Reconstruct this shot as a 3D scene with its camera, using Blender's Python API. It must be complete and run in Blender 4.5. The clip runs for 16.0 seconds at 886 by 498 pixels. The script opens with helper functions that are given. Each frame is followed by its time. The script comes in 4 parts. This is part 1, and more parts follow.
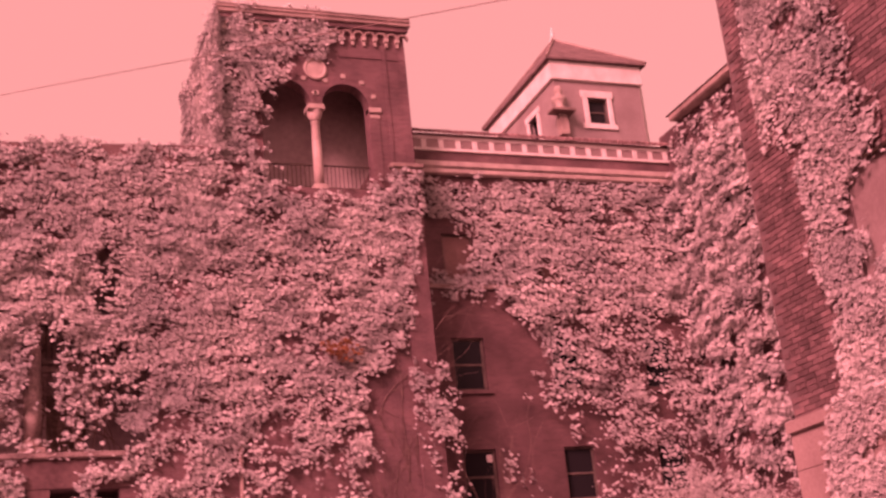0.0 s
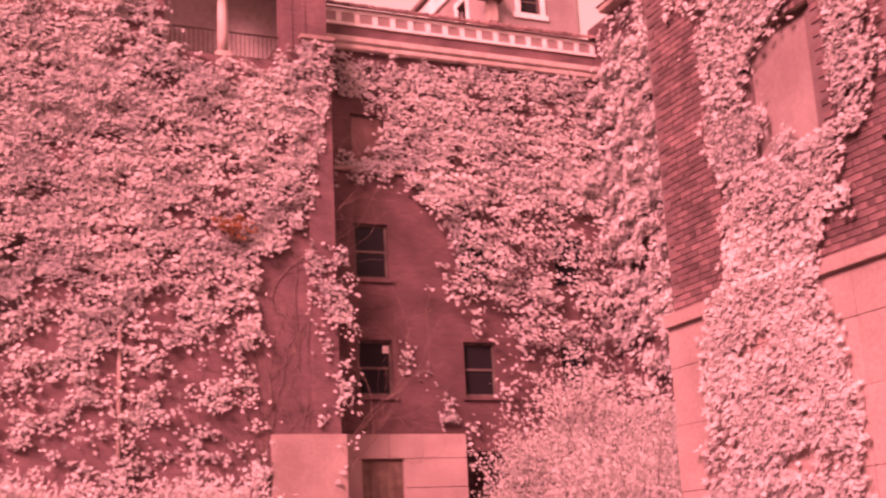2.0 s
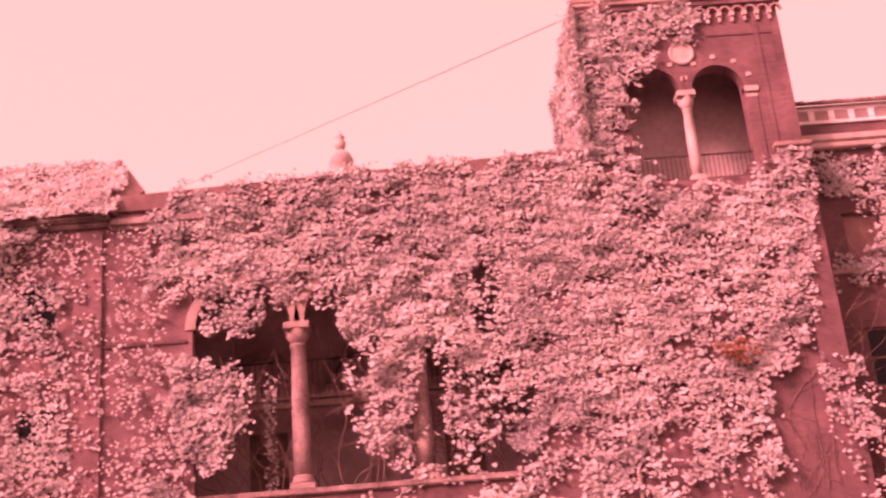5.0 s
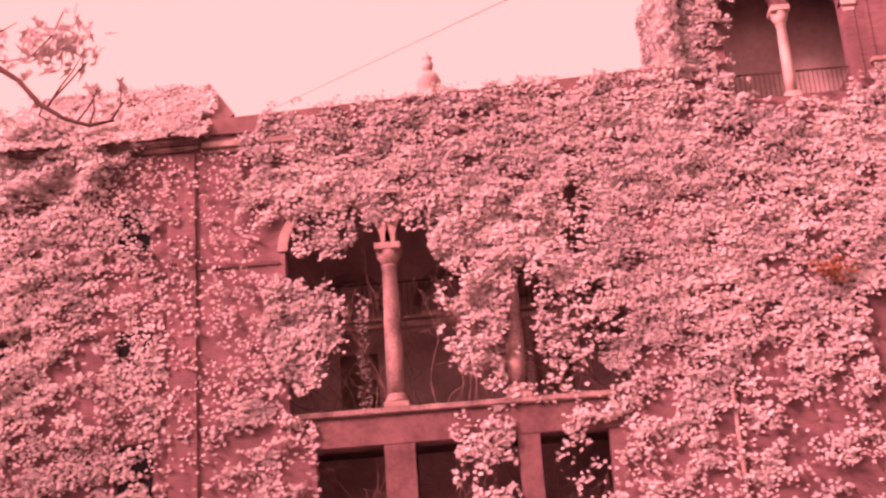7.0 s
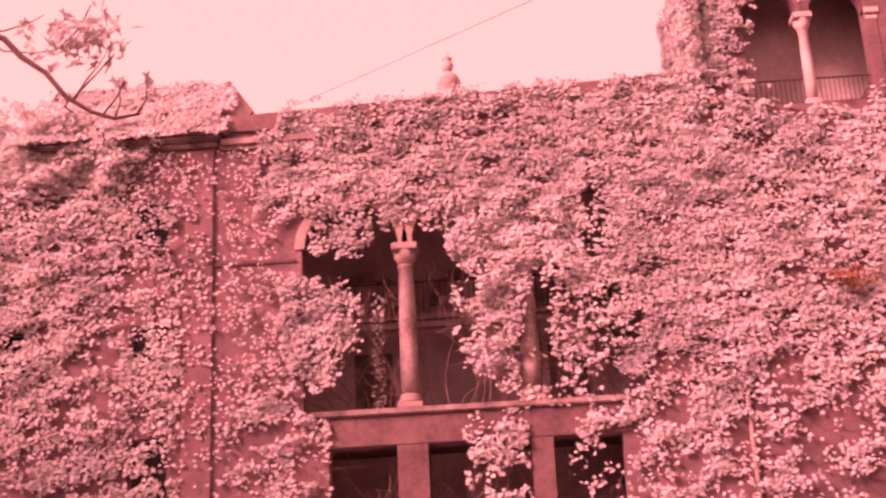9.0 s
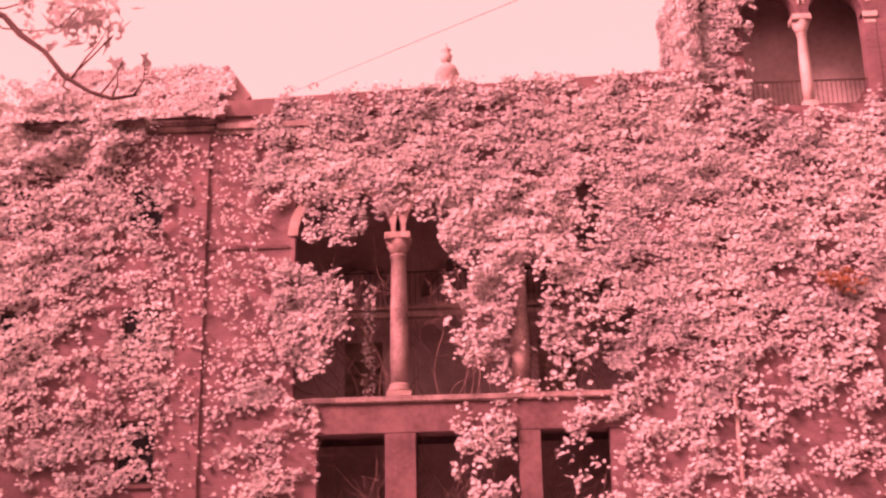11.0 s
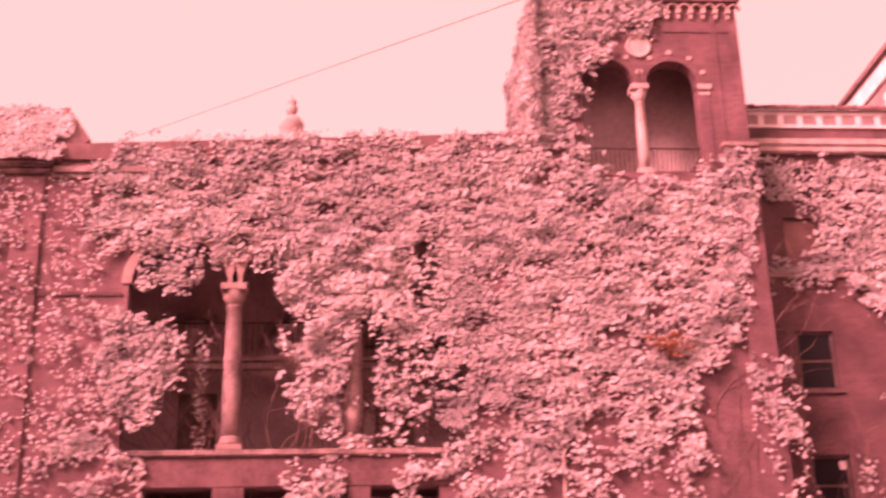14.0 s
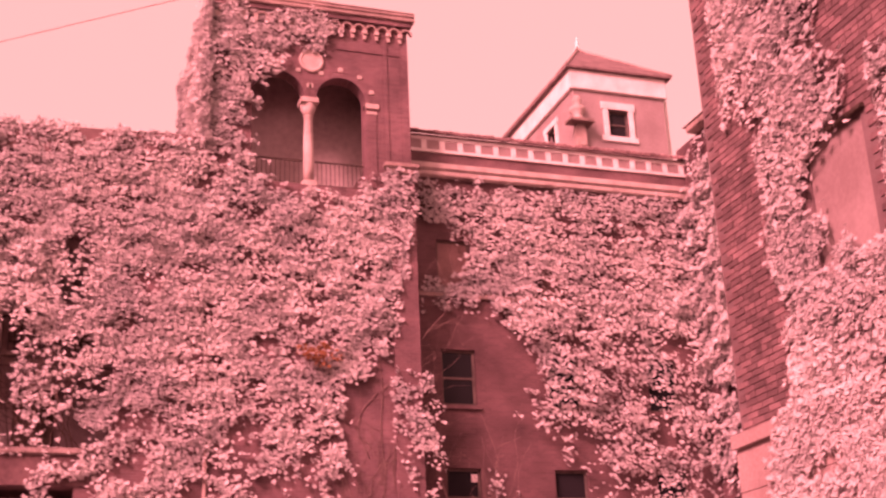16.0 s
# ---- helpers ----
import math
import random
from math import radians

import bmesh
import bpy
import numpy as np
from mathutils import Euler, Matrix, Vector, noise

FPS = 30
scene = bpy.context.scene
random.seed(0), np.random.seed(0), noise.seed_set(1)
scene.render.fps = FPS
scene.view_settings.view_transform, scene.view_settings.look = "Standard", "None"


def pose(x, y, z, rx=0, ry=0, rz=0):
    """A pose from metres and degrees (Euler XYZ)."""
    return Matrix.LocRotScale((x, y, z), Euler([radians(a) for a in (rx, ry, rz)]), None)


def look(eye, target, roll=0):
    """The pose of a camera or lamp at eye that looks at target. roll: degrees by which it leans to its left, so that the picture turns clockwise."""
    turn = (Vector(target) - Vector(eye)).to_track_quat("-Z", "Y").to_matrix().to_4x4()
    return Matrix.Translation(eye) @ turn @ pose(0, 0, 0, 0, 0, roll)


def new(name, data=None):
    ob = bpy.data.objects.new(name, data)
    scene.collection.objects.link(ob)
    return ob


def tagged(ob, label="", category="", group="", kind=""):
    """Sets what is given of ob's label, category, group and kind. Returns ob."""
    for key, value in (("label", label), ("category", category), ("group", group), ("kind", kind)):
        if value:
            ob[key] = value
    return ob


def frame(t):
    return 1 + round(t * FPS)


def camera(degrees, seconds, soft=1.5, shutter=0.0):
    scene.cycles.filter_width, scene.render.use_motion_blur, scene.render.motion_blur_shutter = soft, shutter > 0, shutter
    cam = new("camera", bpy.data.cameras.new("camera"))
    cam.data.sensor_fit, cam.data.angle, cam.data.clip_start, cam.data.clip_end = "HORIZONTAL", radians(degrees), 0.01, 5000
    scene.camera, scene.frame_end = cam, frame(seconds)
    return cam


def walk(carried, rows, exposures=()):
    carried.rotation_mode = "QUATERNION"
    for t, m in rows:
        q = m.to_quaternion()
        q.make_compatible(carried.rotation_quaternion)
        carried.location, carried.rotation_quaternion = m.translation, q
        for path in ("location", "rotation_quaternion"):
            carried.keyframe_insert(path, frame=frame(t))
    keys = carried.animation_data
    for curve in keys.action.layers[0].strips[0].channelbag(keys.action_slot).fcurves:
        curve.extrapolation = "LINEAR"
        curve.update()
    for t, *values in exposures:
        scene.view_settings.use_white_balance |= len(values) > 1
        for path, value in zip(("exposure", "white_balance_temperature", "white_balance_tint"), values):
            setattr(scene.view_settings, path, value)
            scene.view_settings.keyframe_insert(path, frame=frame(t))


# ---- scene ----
cam = camera(38.1, 16.0, soft=2.5, shutter=0.35)

# seconds, eye, target, roll in degrees
PATH = [
    (0, (-1.984, -2.366, 1.028), (-1.283, -0.609, 1.675), -5.9),
    (0.5, (-2.093, -2.383, 0.883), (-1.321, -0.631, 1.462), -4.2),
    (1, (-1.582, -1.957, 0.773), (-0.722, -0.213, 1.242), -2.2),
    (1.5, (-0.984, -1.456, 0.888), (-0.096, 0.277, 1.341), -4.2),
    (2, (-0.446, -1.121, 1.008), (0.349, 0.647, 1.501), -3.0),
    (2.5, (-0.067, -0.746, 0.891), (0.685, 1.056, 1.323), -1.7),
    (3, (0.089, -0.628, 1.103), (0.711, 1.199, 1.628), -4.1),
    (3.5, (-0.005, -0.579, 1.205), (0.433, 1.244, 1.9), -2.7),
    (4, (-0.18, -0.572, 1.279), (0.107, 1.266, 2.013), -4.7),
    (4.5, (-0.288, -0.609, 1.282), (-0.15, 1.264, 1.969), -4.4),
    (5, (-0.354, -0.547, 1.283), (-0.294, 1.315, 2.012), -5.0),
    (7.3, (-0.986, -0.389, 1.01), (-1.044, 1.506, 1.645), -4.2),
    (7.5, (-0.99, -0.378, 1.013), (-1.043, 1.516, 1.652), -4.4),
    (8, (-1.001, -0.332, 1.032), (-1.044, 1.563, 1.671), -4.4),
    (8.5, (-0.999, -0.354, 1.029), (-1.049, 1.538, 1.674), -4.1),
    (9, (-1.003, -0.386, 1.018), (-1.08, 1.506, 1.661), -2.9),
    (9.5, (-1.003, -0.366, 1.02), (-1.087, 1.527, 1.66), -2.4),
    (10, (-0.991, -0.42, 0.997), (-1.072, 1.477, 1.625), -1.6),
    (12.5, (-0.977, -0.455, 0.978), (-1.02, 1.441, 1.612), -1.3),
    (13, (-0.981, -0.452, 0.994), (-0.956, 1.445, 1.628), -1.4),
    (13.5, (-0.999, -0.419, 1.012), (-0.924, 1.468, 1.672), -2.0),
    (14, (-0.301, -0.555, 1.14), (-0.157, 1.315, 1.835), -1.5),
    (14.5, (0.132, -0.788, 1.165), (0.485, 1.03, 1.922), -1.7),
    (15, (0.339, -1.028, 1.066), (0.844, 0.765, 1.793), -3.7),
    (15.5, (0.368, -1.021, 1.038), (0.949, 0.754, 1.752), -3.3),
    (16, (0.321, -0.995, 0.968), (0.943, 0.775, 1.661), -2.6),
]
EXPOSURE = [(t, e, 11000, 162) for t, e in ((0.0, -0.27), (1.0, -0.12), (1.5, 0.08), (2.5, 0.4), (3.0, 0.6), (3.5, 0.85), (4.0, 0.75), (5.0, 0.5), (9.0, 0.55), (13.0, 0.55), (14.5, 0.62), (15.0, 0.53), (16.0, 0.3))]


walk(cam, [(t, look(eye, target, roll)) for t, eye, target, roll in PATH], EXPOSURE)

# ---- daylight: hazy sky, veiled sun behind the camera on the left ----
SUN_ELEVATION, SUN_AZIMUTH = 32.0, -127.0      # azimuth from +y towards +x
world = bpy.data.worlds.new("sky")
scene.world = world
world.use_nodes = True
wt = world.node_tree
sky = wt.nodes.new("ShaderNodeTexSky")
sky.sky_type, sky.sun_disc = "NISHITA", False
sky.sun_elevation, sky.sun_rotation = radians(SUN_ELEVATION), radians(SUN_AZIMUTH)
sky.air_density, sky.dust_density, sky.ozone_density = 0.6, 5.0, 0.3
veil = wt.nodes.new("ShaderNodeMixRGB")        # thin high cloud over the clear sky
veil.inputs["Fac"].default_value = 0.72
veil.inputs["Color2"].default_value = (7.6, 7.7, 5.9, 1)
wt.links.new(sky.outputs["Color"], veil.inputs["Color1"])
wt.links.new(veil.outputs["Color"], wt.nodes["Background"].inputs["Color"])
wt.nodes["Background"].inputs["Strength"].default_value = 0.1
sun_data = bpy.data.lights.new("sun", "SUN")
sun_data.energy, sun_data.angle, sun_data.color = 3.6, radians(20.0), (1.0, 0.86, 0.82)
sun = new("sun", sun_data)
e, a = radians(SUN_ELEVATION), radians(SUN_AZIMUTH)
sun.matrix_world = look((40 * math.sin(a), 40 * math.cos(a), 60), (40 * math.sin(a) - math.sin(a) * math.cos(e), 40 * math.cos(a) - math.cos(a) * math.cos(e), 60 - math.sin(e)))


# ---- materials ----
def shade(name, dark, light, rough=0.85, scale=2.0, fine=40.0, bump=0.3, random_by=None, spread=0.25, metal=0.0):
    """Two colours mixed by coarse stains and fine grain, with fine relief."""
    m = bpy.data.materials.new(name)
    m.use_nodes = True
    nt = m.node_tree
    bsdf = nt.nodes["Principled BSDF"]
    bsdf.inputs["Roughness"].default_value = rough
    bsdf.inputs["Metallic"].default_value = metal
    co = nt.nodes.new("ShaderNodeTexCoord")
    n1, n2 = nt.nodes.new("ShaderNodeTexNoise"), nt.nodes.new("ShaderNodeTexNoise")
    n1.inputs["Scale"].default_value, n1.inputs["Detail"].default_value = scale, 6
    n2.inputs["Scale"].default_value, n2.inputs["Detail"].default_value = fine, 4
    for n in (n1, n2):
        nt.links.new(co.outputs["Object"], n.inputs["Vector"])
    add = nt.nodes.new("ShaderNodeMath")
    add.operation = "MULTIPLY_ADD"
    nt.links.new(n2.outputs["Fac"], add.inputs[0])
    add.inputs[1].default_value = 0.5
    nt.links.new(n1.outputs["Fac"], add.inputs[2])
    ramp = nt.nodes.new("ShaderNodeValToRGB")
    ramp.color_ramp.elements[0].position, ramp.color_ramp.elements[1].position = 0.55, 0.95
    ramp.color_ramp.elements[0].color, ramp.color_ramp.elements[1].color = (*dark, 1), (*light, 1)
    nt.links.new(add.outputs[0], ramp.inputs["Fac"])
    out = ramp.outputs["Color"]
    if random_by:
        if random_by == "object":
            r = nt.nodes.new("ShaderNodeObjectInfo").outputs["Random"]
        else:
            r = nt.nodes.new("ShaderNodeNewGeometry").outputs["Random Per Island"]
        hsv = nt.nodes.new("ShaderNodeHueSaturation")
        mr = nt.nodes.new("ShaderNodeMapRange")
        mr.inputs["To Min"].default_value, mr.inputs["To Max"].default_value = 1 - spread, 1 + spread
        nt.links.new(r, mr.inputs["Value"])
        nt.links.new(mr.outputs["Result"], hsv.inputs["Value"])
        nt.links.new(out, hsv.inputs["Color"])
        out = hsv.outputs["Color"]
    nt.links.new(out, bsdf.inputs["Base Color"])
    if bump:
        b = nt.nodes.new("ShaderNodeBump")
        b.inputs["Strength"].default_value, b.inputs["Distance"].default_value = bump, 0.01
        nt.links.new(n2.outputs["Fac"], b.inputs["Height"])
        nt.links.new(b.outputs["Normal"], bsdf.inputs["Normal"])
    return m


def brickwork(name, brick_a, brick_b, mortar, axis="xz", stain=0.55):
    """Brick courses 75 mm high at real size, with stains over them."""
    m = bpy.data.materials.new(name)
    m.use_nodes = True
    nt = m.node_tree
    bsdf = nt.nodes["Principled BSDF"]
    bsdf.inputs["Roughness"].default_value = 0.9
    co = nt.nodes.new("ShaderNodeTexCoord")
    sep, com = nt.nodes.new("ShaderNodeSeparateXYZ"), nt.nodes.new("ShaderNodeCombineXYZ")
    nt.links.new(co.outputs["Object"], sep.inputs[0])
    nt.links.new(sep.outputs["X" if axis == "xz" else "Y"], com.inputs["X"])
    nt.links.new(sep.outputs["Z"], com.inputs["Y"])
    br = nt.nodes.new("ShaderNodeTexBrick")
    br.inputs["Scale"].default_value = 1.0
    br.inputs["Brick Width"].default_value, br.inputs["Row Height"].default_value = 0.225, 0.075
    br.inputs["Mortar Size"].default_value, br.inputs["Mortar Smooth"].default_value = 0.006, 0.4
    br.inputs["Color1"].default_value, br.inputs["Color2"].default_value = (*brick_a, 1), (*brick_b, 1)
    br.inputs["Mortar"].default_value = (*mortar, 1)
    nt.links.new(com.outputs[0], br.inputs["Vector"])
    n1 = nt.nodes.new("ShaderNodeTexNoise")
    n1.inputs["Scale"].default_value, n1.inputs["Detail"].default_value = 0.9, 8
    nt.links.new(co.outputs["Object"], n1.inputs["Vector"])
    mr = nt.nodes.new("ShaderNodeMapRange")
    mr.inputs["From Min"].default_value, mr.inputs["From Max"].default_value = 0.3, 0.7
    mr.inputs["To Min"].default_value, mr.inputs["To Max"].default_value = stain, 1.25
    nt.links.new(n1.outputs["Fac"], mr.inputs["Value"])
    hsv = nt.nodes.new("ShaderNodeHueSaturation")
    nt.links.new(br.outputs["Color"], hsv.inputs["Color"])
    nt.links.new(mr.outputs["Result"], hsv.inputs["Value"])
    nt.links.new(hsv.outputs["Color"], bsdf.inputs["Base Color"])
    b = nt.nodes.new("ShaderNodeBump")
    b.invert = True
    b.inputs["Strength"].default_value, b.inputs["Distance"].default_value = 0.6, 0.012
    nt.links.new(br.outputs["Fac"], b.inputs["Height"])
    nt.links.new(b.outputs["Normal"], bsdf.inputs["Normal"])
    return m


def leafy(name, dark, light, through_light=0.3):
    """Leaf blade: each leaf has its own tone, and some light passes through."""
    m = shade(name, dark, light, rough=0.75, scale=0.6, fine=14.0, bump=0.0, random_by="island", spread=0.2)
    nt = m.node_tree
    bsdf = nt.nodes["Principled BSDF"]
    bsdf.inputs["Specular IOR Level"].default_value = 0.2
    tr, mix = nt.nodes.new("ShaderNodeBsdfTranslucent"), nt.nodes.new("ShaderNodeMixShader")
    nt.links.new(bsdf.inputs["Base Color"].links[0].from_socket, tr.inputs["Color"])
    mix.inputs[0].default_value = through_light
    nt.links.new(bsdf.outputs[0], mix.inputs[1])
    nt.links.new(tr.outputs[0], mix.inputs[2])
    nt.links.new(mix.outputs[0], nt.nodes["Material Output"].inputs["Surface"])
    return m


def glassy(name):
    m = bpy.data.materials.new(name)
    m.use_nodes = True
    b = m.node_tree.nodes["Principled BSDF"]
    b.inputs["Base Color"].default_value = (0.02, 0.02, 0.022, 1)
    b.inputs["Roughness"].default_value = 0.15
    b.inputs["IOR"].default_value = 1.2
    return m


BRICK = brickwork("brick_wall", (0.215, 0.118, 0.118), (0.165, 0.09, 0.092), (0.22, 0.155, 0.155))
LOGGIA_BRICK = brickwork("loggia_brick", (0.235, 0.13, 0.13), (0.19, 0.105, 0.108), (0.25, 0.18, 0.18), stain=0.65)
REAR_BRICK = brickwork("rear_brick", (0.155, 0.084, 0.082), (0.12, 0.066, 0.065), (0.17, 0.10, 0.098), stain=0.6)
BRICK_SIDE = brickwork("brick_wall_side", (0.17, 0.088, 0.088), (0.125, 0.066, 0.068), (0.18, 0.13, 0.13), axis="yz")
STUCCO = shade("old_stucco", (0.095, 0.05, 0.05), (0.20, 0.118, 0.112), scale=1.3, fine=9, bump=0.6)
CUPOLA_WALL = shade("cupola_plaster", (0.269, 0.213, 0.206), (0.370, 0.305, 0.291), scale=0.9, fine=12, bump=0.3)
STONE = shade("weathered_stone", (0.20, 0.14, 0.125), (0.46, 0.36, 0.32), scale=1.5, fine=30, bump=0.5)
PALE_STONE = shade("pale_stone", (0.36, 0.29, 0.26), (0.58, 0.49, 0.44), scale=2, fine=30, bump=0.4)
BLOCK = shade("plinth_stone", (0.33, 0.235, 0.215), (0.50, 0.385, 0.35), scale=0.8, fine=25, bump=0.4, random_by="object", spread=0.08)
WHITE = shade("white_paint", (0.62, 0.58, 0.54), (0.82, 0.80, 0.76), scale=2, fine=25, bump=0.2)
TILE = shade("clay_tile", (0.15, 0.085, 0.08), (0.28, 0.17, 0.16), scale=1.5, fine=30, bump=0.4, random_by="island", spread=0.3)
ROOF = shade("cupola_tiles", (0.12, 0.078, 0.074), (0.24, 0.165, 0.158), scale=2.5, fine=20, bump=0.5)
DIRTY_STONE = shade("streaked_dirty_stone", (0.11, 0.075, 0.07), (0.42, 0.33, 0.30), scale=1.8, fine=16, bump=0.6)
PANEL_PLASTER = shade("frieze_panel_plaster", (0.26, 0.19, 0.18), (0.36, 0.28, 0.265), scale=1.5, fine=20, bump=0.3)
WOOD = shade("old_wood", (0.12, 0.08, 0.06), (0.26, 0.19, 0.15), scale=3, fine=30, bump=0.4)
BOARD = shade("boarded_wood", (0.18, 0.105, 0.095), (0.28, 0.17, 0.15), scale=1.5, fine=18, bump=0.3)
FRAME = shade("window_frame_paint", (0.09, 0.07, 0.06), (0.17, 0.13, 0.11), scale=3, fine=20, bump=0.2)
IRON = shade("rusty_iron", (0.05, 0.035, 0.03), (0.12, 0.08, 0.06), rough=0.6, scale=4, fine=40, bump=0.2, metal=0.6)
INNER = shade("shaded_plaster", (0.40, 0.315, 0.30), (0.62, 0.52, 0.50), scale=0.6, fine=6, bump=0.3)
GLASS = glassy("dark_window_glass")
MORTAR = shade("mortar", (0.15, 0.10, 0.098), (0.22, 0.155, 0.15), scale=3, fine=60, bump=0.4)
BRICK_PIECE = shade("single_brick", (0.135, 0.08, 0.078), (0.235, 0.145, 0.14), scale=3, fine=60, bump=0.5, random_by="object", spread=0.4)
BRICK_REST = shade("joined_brick", (0.135, 0.08, 0.078), (0.235, 0.145, 0.14), scale=3, fine=60, bump=0.5, random_by="island", spread=0.4)
IVY_LEAF = leafy("creeper_leaf", (0.50, 0.48, 0.47), (0.74, 0.71, 0.68))
RUST_LEAF = leafy("rust_leaf", (0.28, 0.12, 0.06), (0.42, 0.20, 0.10))
PALE_LEAF = leafy("pale_bush_leaf", (0.55, 0.53, 0.51), (0.76, 0.74, 0.71), 0.45)
STEM = shade("creeper_stem", (0.14, 0.09, 0.08), (0.28, 0.19, 0.16), scale=4, fine=40, bump=0.4)
BARK = shade("branch_bark", (0.05, 0.03, 0.025), (0.13, 0.085, 0.07), scale=5, fine=50, bump=0.5)
GROUND = shade("trodden_earth", (0.08, 0.06, 0.055), (0.20, 0.15, 0.14), scale=0.5, fine=8, bump=0.5)
PATH_GRAVEL = shade("pale_gravel", (0.30, 0.235, 0.215), (0.50, 0.41, 0.38), scale=0.6, fine=25, bump=0.6)
GRASS = leafy("grass_blade", (0.25, 0.24, 0.20), (0.42, 0.40, 0.35))
WIRE = shade("wire_sheath", (0.30, 0.20, 0.18), (0.40, 0.28, 0.25), scale=5, fine=30, bump=0)


# ---- building helpers ----
def part(name, bm, material, parent=None, label=""):
    me = bpy.data.meshes.new(name)
    bm.normal_update()
    bm.to_mesh(me)
    bm.free()
    me.materials.append(material)
    ob = new(name, me)
    if parent:
        ob.parent = parent
    if label:
        ob["label"] = label
    return ob


def thing(name, label, category, group="", kind="", at=(0, 0, 0)):
    ob = new(name)
    ob.location = at
    return tagged(ob, label, category, group, kind)


def B():
    return bmesh.new()


def box(bm, x0, x1, y0, y1, z0, z1, bevel=0.0):
    r = bmesh.ops.create_cube(bm, size=1.0)
    for v in r["verts"]:
        v.co = Vector(((x0 + x1) / 2 + v.co.x * (x1 - x0), (y0 + y1) / 2 + v.co.y * (y1 - y0), (z0 + z1) / 2 + v.co.z * (z1 - z0)))
    if bevel:
        es = {e for v in r["verts"] for e in v.link_edges}
        bmesh.ops.bevel(bm, geom=list(es), offset=bevel, segments=2, affect="EDGES")
    return bm


def lathe(bm, x, y, profile, n=16):
    """Profile rows of (radius, z), turned round the upright at x, y."""
    rings = []
    for r, z in profile:
        rings.append([bm.verts.new((x + r * math.cos(2 * math.pi * k / n), y + r * math.sin(2 * math.pi * k / n), z)) for k in range(n)])
    for p, q in zip(rings, rings[1:]):
        for k in range(n):
            f = bm.faces.new((p[k], p[(k + 1) % n], q[(k + 1) % n], q[k]))
            f.smooth = True
    bm.faces.new(rings[0][::-1])
    bm.faces.new(rings[-1])
    return bm


def holed(bm, u0, u1, z0, z1, d0, d1, holes, axis="x"):
    """A wall slab along x (or y) with rectangular openings through it. d0 is the outer face, d1 the inner."""
    us = sorted({u0, u1, *[h[0] for h in holes], *[h[1] for h in holes]})
    zs = sorted({z0, z1, *[h[2] for h in holes], *[h[3] for h in holes]})
    us, zs = [u for u in us if u0 <= u <= u1], [z for z in zs if z0 <= z <= z1]

    def solid(i, k):
        if not (0 <= i < len(us) - 1 and 0 <= k < len(zs) - 1):
            return False
        u, z = (us[i] + us[i + 1]) / 2, (zs[k] + zs[k + 1]) / 2
        return not any(h[0] < u < h[1] and h[2] < z < h[3] for h in holes)

    made = {}

    def v(u, d, z):
        key = (round(u, 4), round(d, 4), round(z, 4))
        if key not in made:
            made[key] = bm.verts.new((u, d, z) if axis == "x" else (d, u, z))
        return made[key]

    for i in range(len(us) - 1):
        for k in range(len(zs) - 1):
            if not solid(i, k):
                continue
            a, b, c, d = us[i], us[i + 1], zs[k], zs[k + 1]
            bm.faces.new((v(a, d0, c), v(b, d0, c), v(b, d0, d), v(a, d0, d)))
            bm.faces.new((v(a, d1, d), v(b, d1, d), v(b, d1, c), v(a, d1, c)))
            if not solid(i - 1, k):
                bm.faces.new((v(a, d1, c), v(a, d0, c), v(a, d0, d), v(a, d1, d)))
            if not solid(i + 1, k):
                bm.faces.new((v(b, d0, c), v(b, d1, c), v(b, d1, d), v(b, d0, d)))
            if not solid(i, k - 1):
                bm.faces.new((v(a, d1, c), v(b, d1, c), v(b, d0, c), v(a, d0, c)))
            if not solid(i, k + 1):
                bm.faces.new((v(a, d0, d), v(b, d0, d), v(b, d1, d), v(a, d1, d)))
    bmesh.ops.recalc_face_normals(bm, faces=bm.faces[:])
    return bm


def spandrel(bm, x0, x1, spring, top, y0, y1, n=20, rise=1.0):
    """The wall over a round arch: between x0 and x1, from the arch's curve up to top."""
    xm, r = (x0 + x1) / 2, (x1 - x0) / 2
    pts = [(xm - r * math.cos(math.pi * k / n), spring + rise * r * math.sin(math.pi * k / n)) for k in range(n + 1)]
    rows = [[bm.verts.new((x, y, z)) for x, z in pts] for y in (y0, y1)] + [[bm.verts.new((x, y, top)) for x, z in pts] for y in (y0, y1)]
    lo0, lo1, hi0, hi1 = rows
    for k in range(n):
        bm.faces.new((lo0[k], lo0[k + 1], hi0[k + 1], hi0[k]))
        bm.faces.new((hi1[k], hi1[k + 1], lo1[k + 1], lo1[k]))
        bm.faces.new((lo1[k], lo1[k + 1], lo0[k + 1], lo0[k]))
        bm.faces.new((hi0[k], hi0[k + 1], hi1[k + 1], hi1[k]))
    return bm


def arch_ring(bm, xm, spring, r0, r1, y0, y1, a0=0.0, a1=180.0, n=20):
    """A proud band round an arch."""
    rows = []
    for k in range(n + 1):
        t = radians(a0 + (a1 - a0) * k / n)
        rows.append([bm.verts.new((xm - r * math.cos(t), y, spring + r * math.sin(t))) for r, y in ((r0, y0), (r1, y0), (r1, y1), (r0, y1))])
    for p, q in zip(rows, rows[1:]):
        for k in range(4):
            bm.faces.new((p[k], p[(k + 1) % 4], q[(k + 1) % 4], q[k]))
    bm.faces.new(rows[0])
    bm.faces.new(rows[-1][::-1])
    bmesh.ops.recalc_face_normals(bm, faces=bm.faces[:])
    return bm


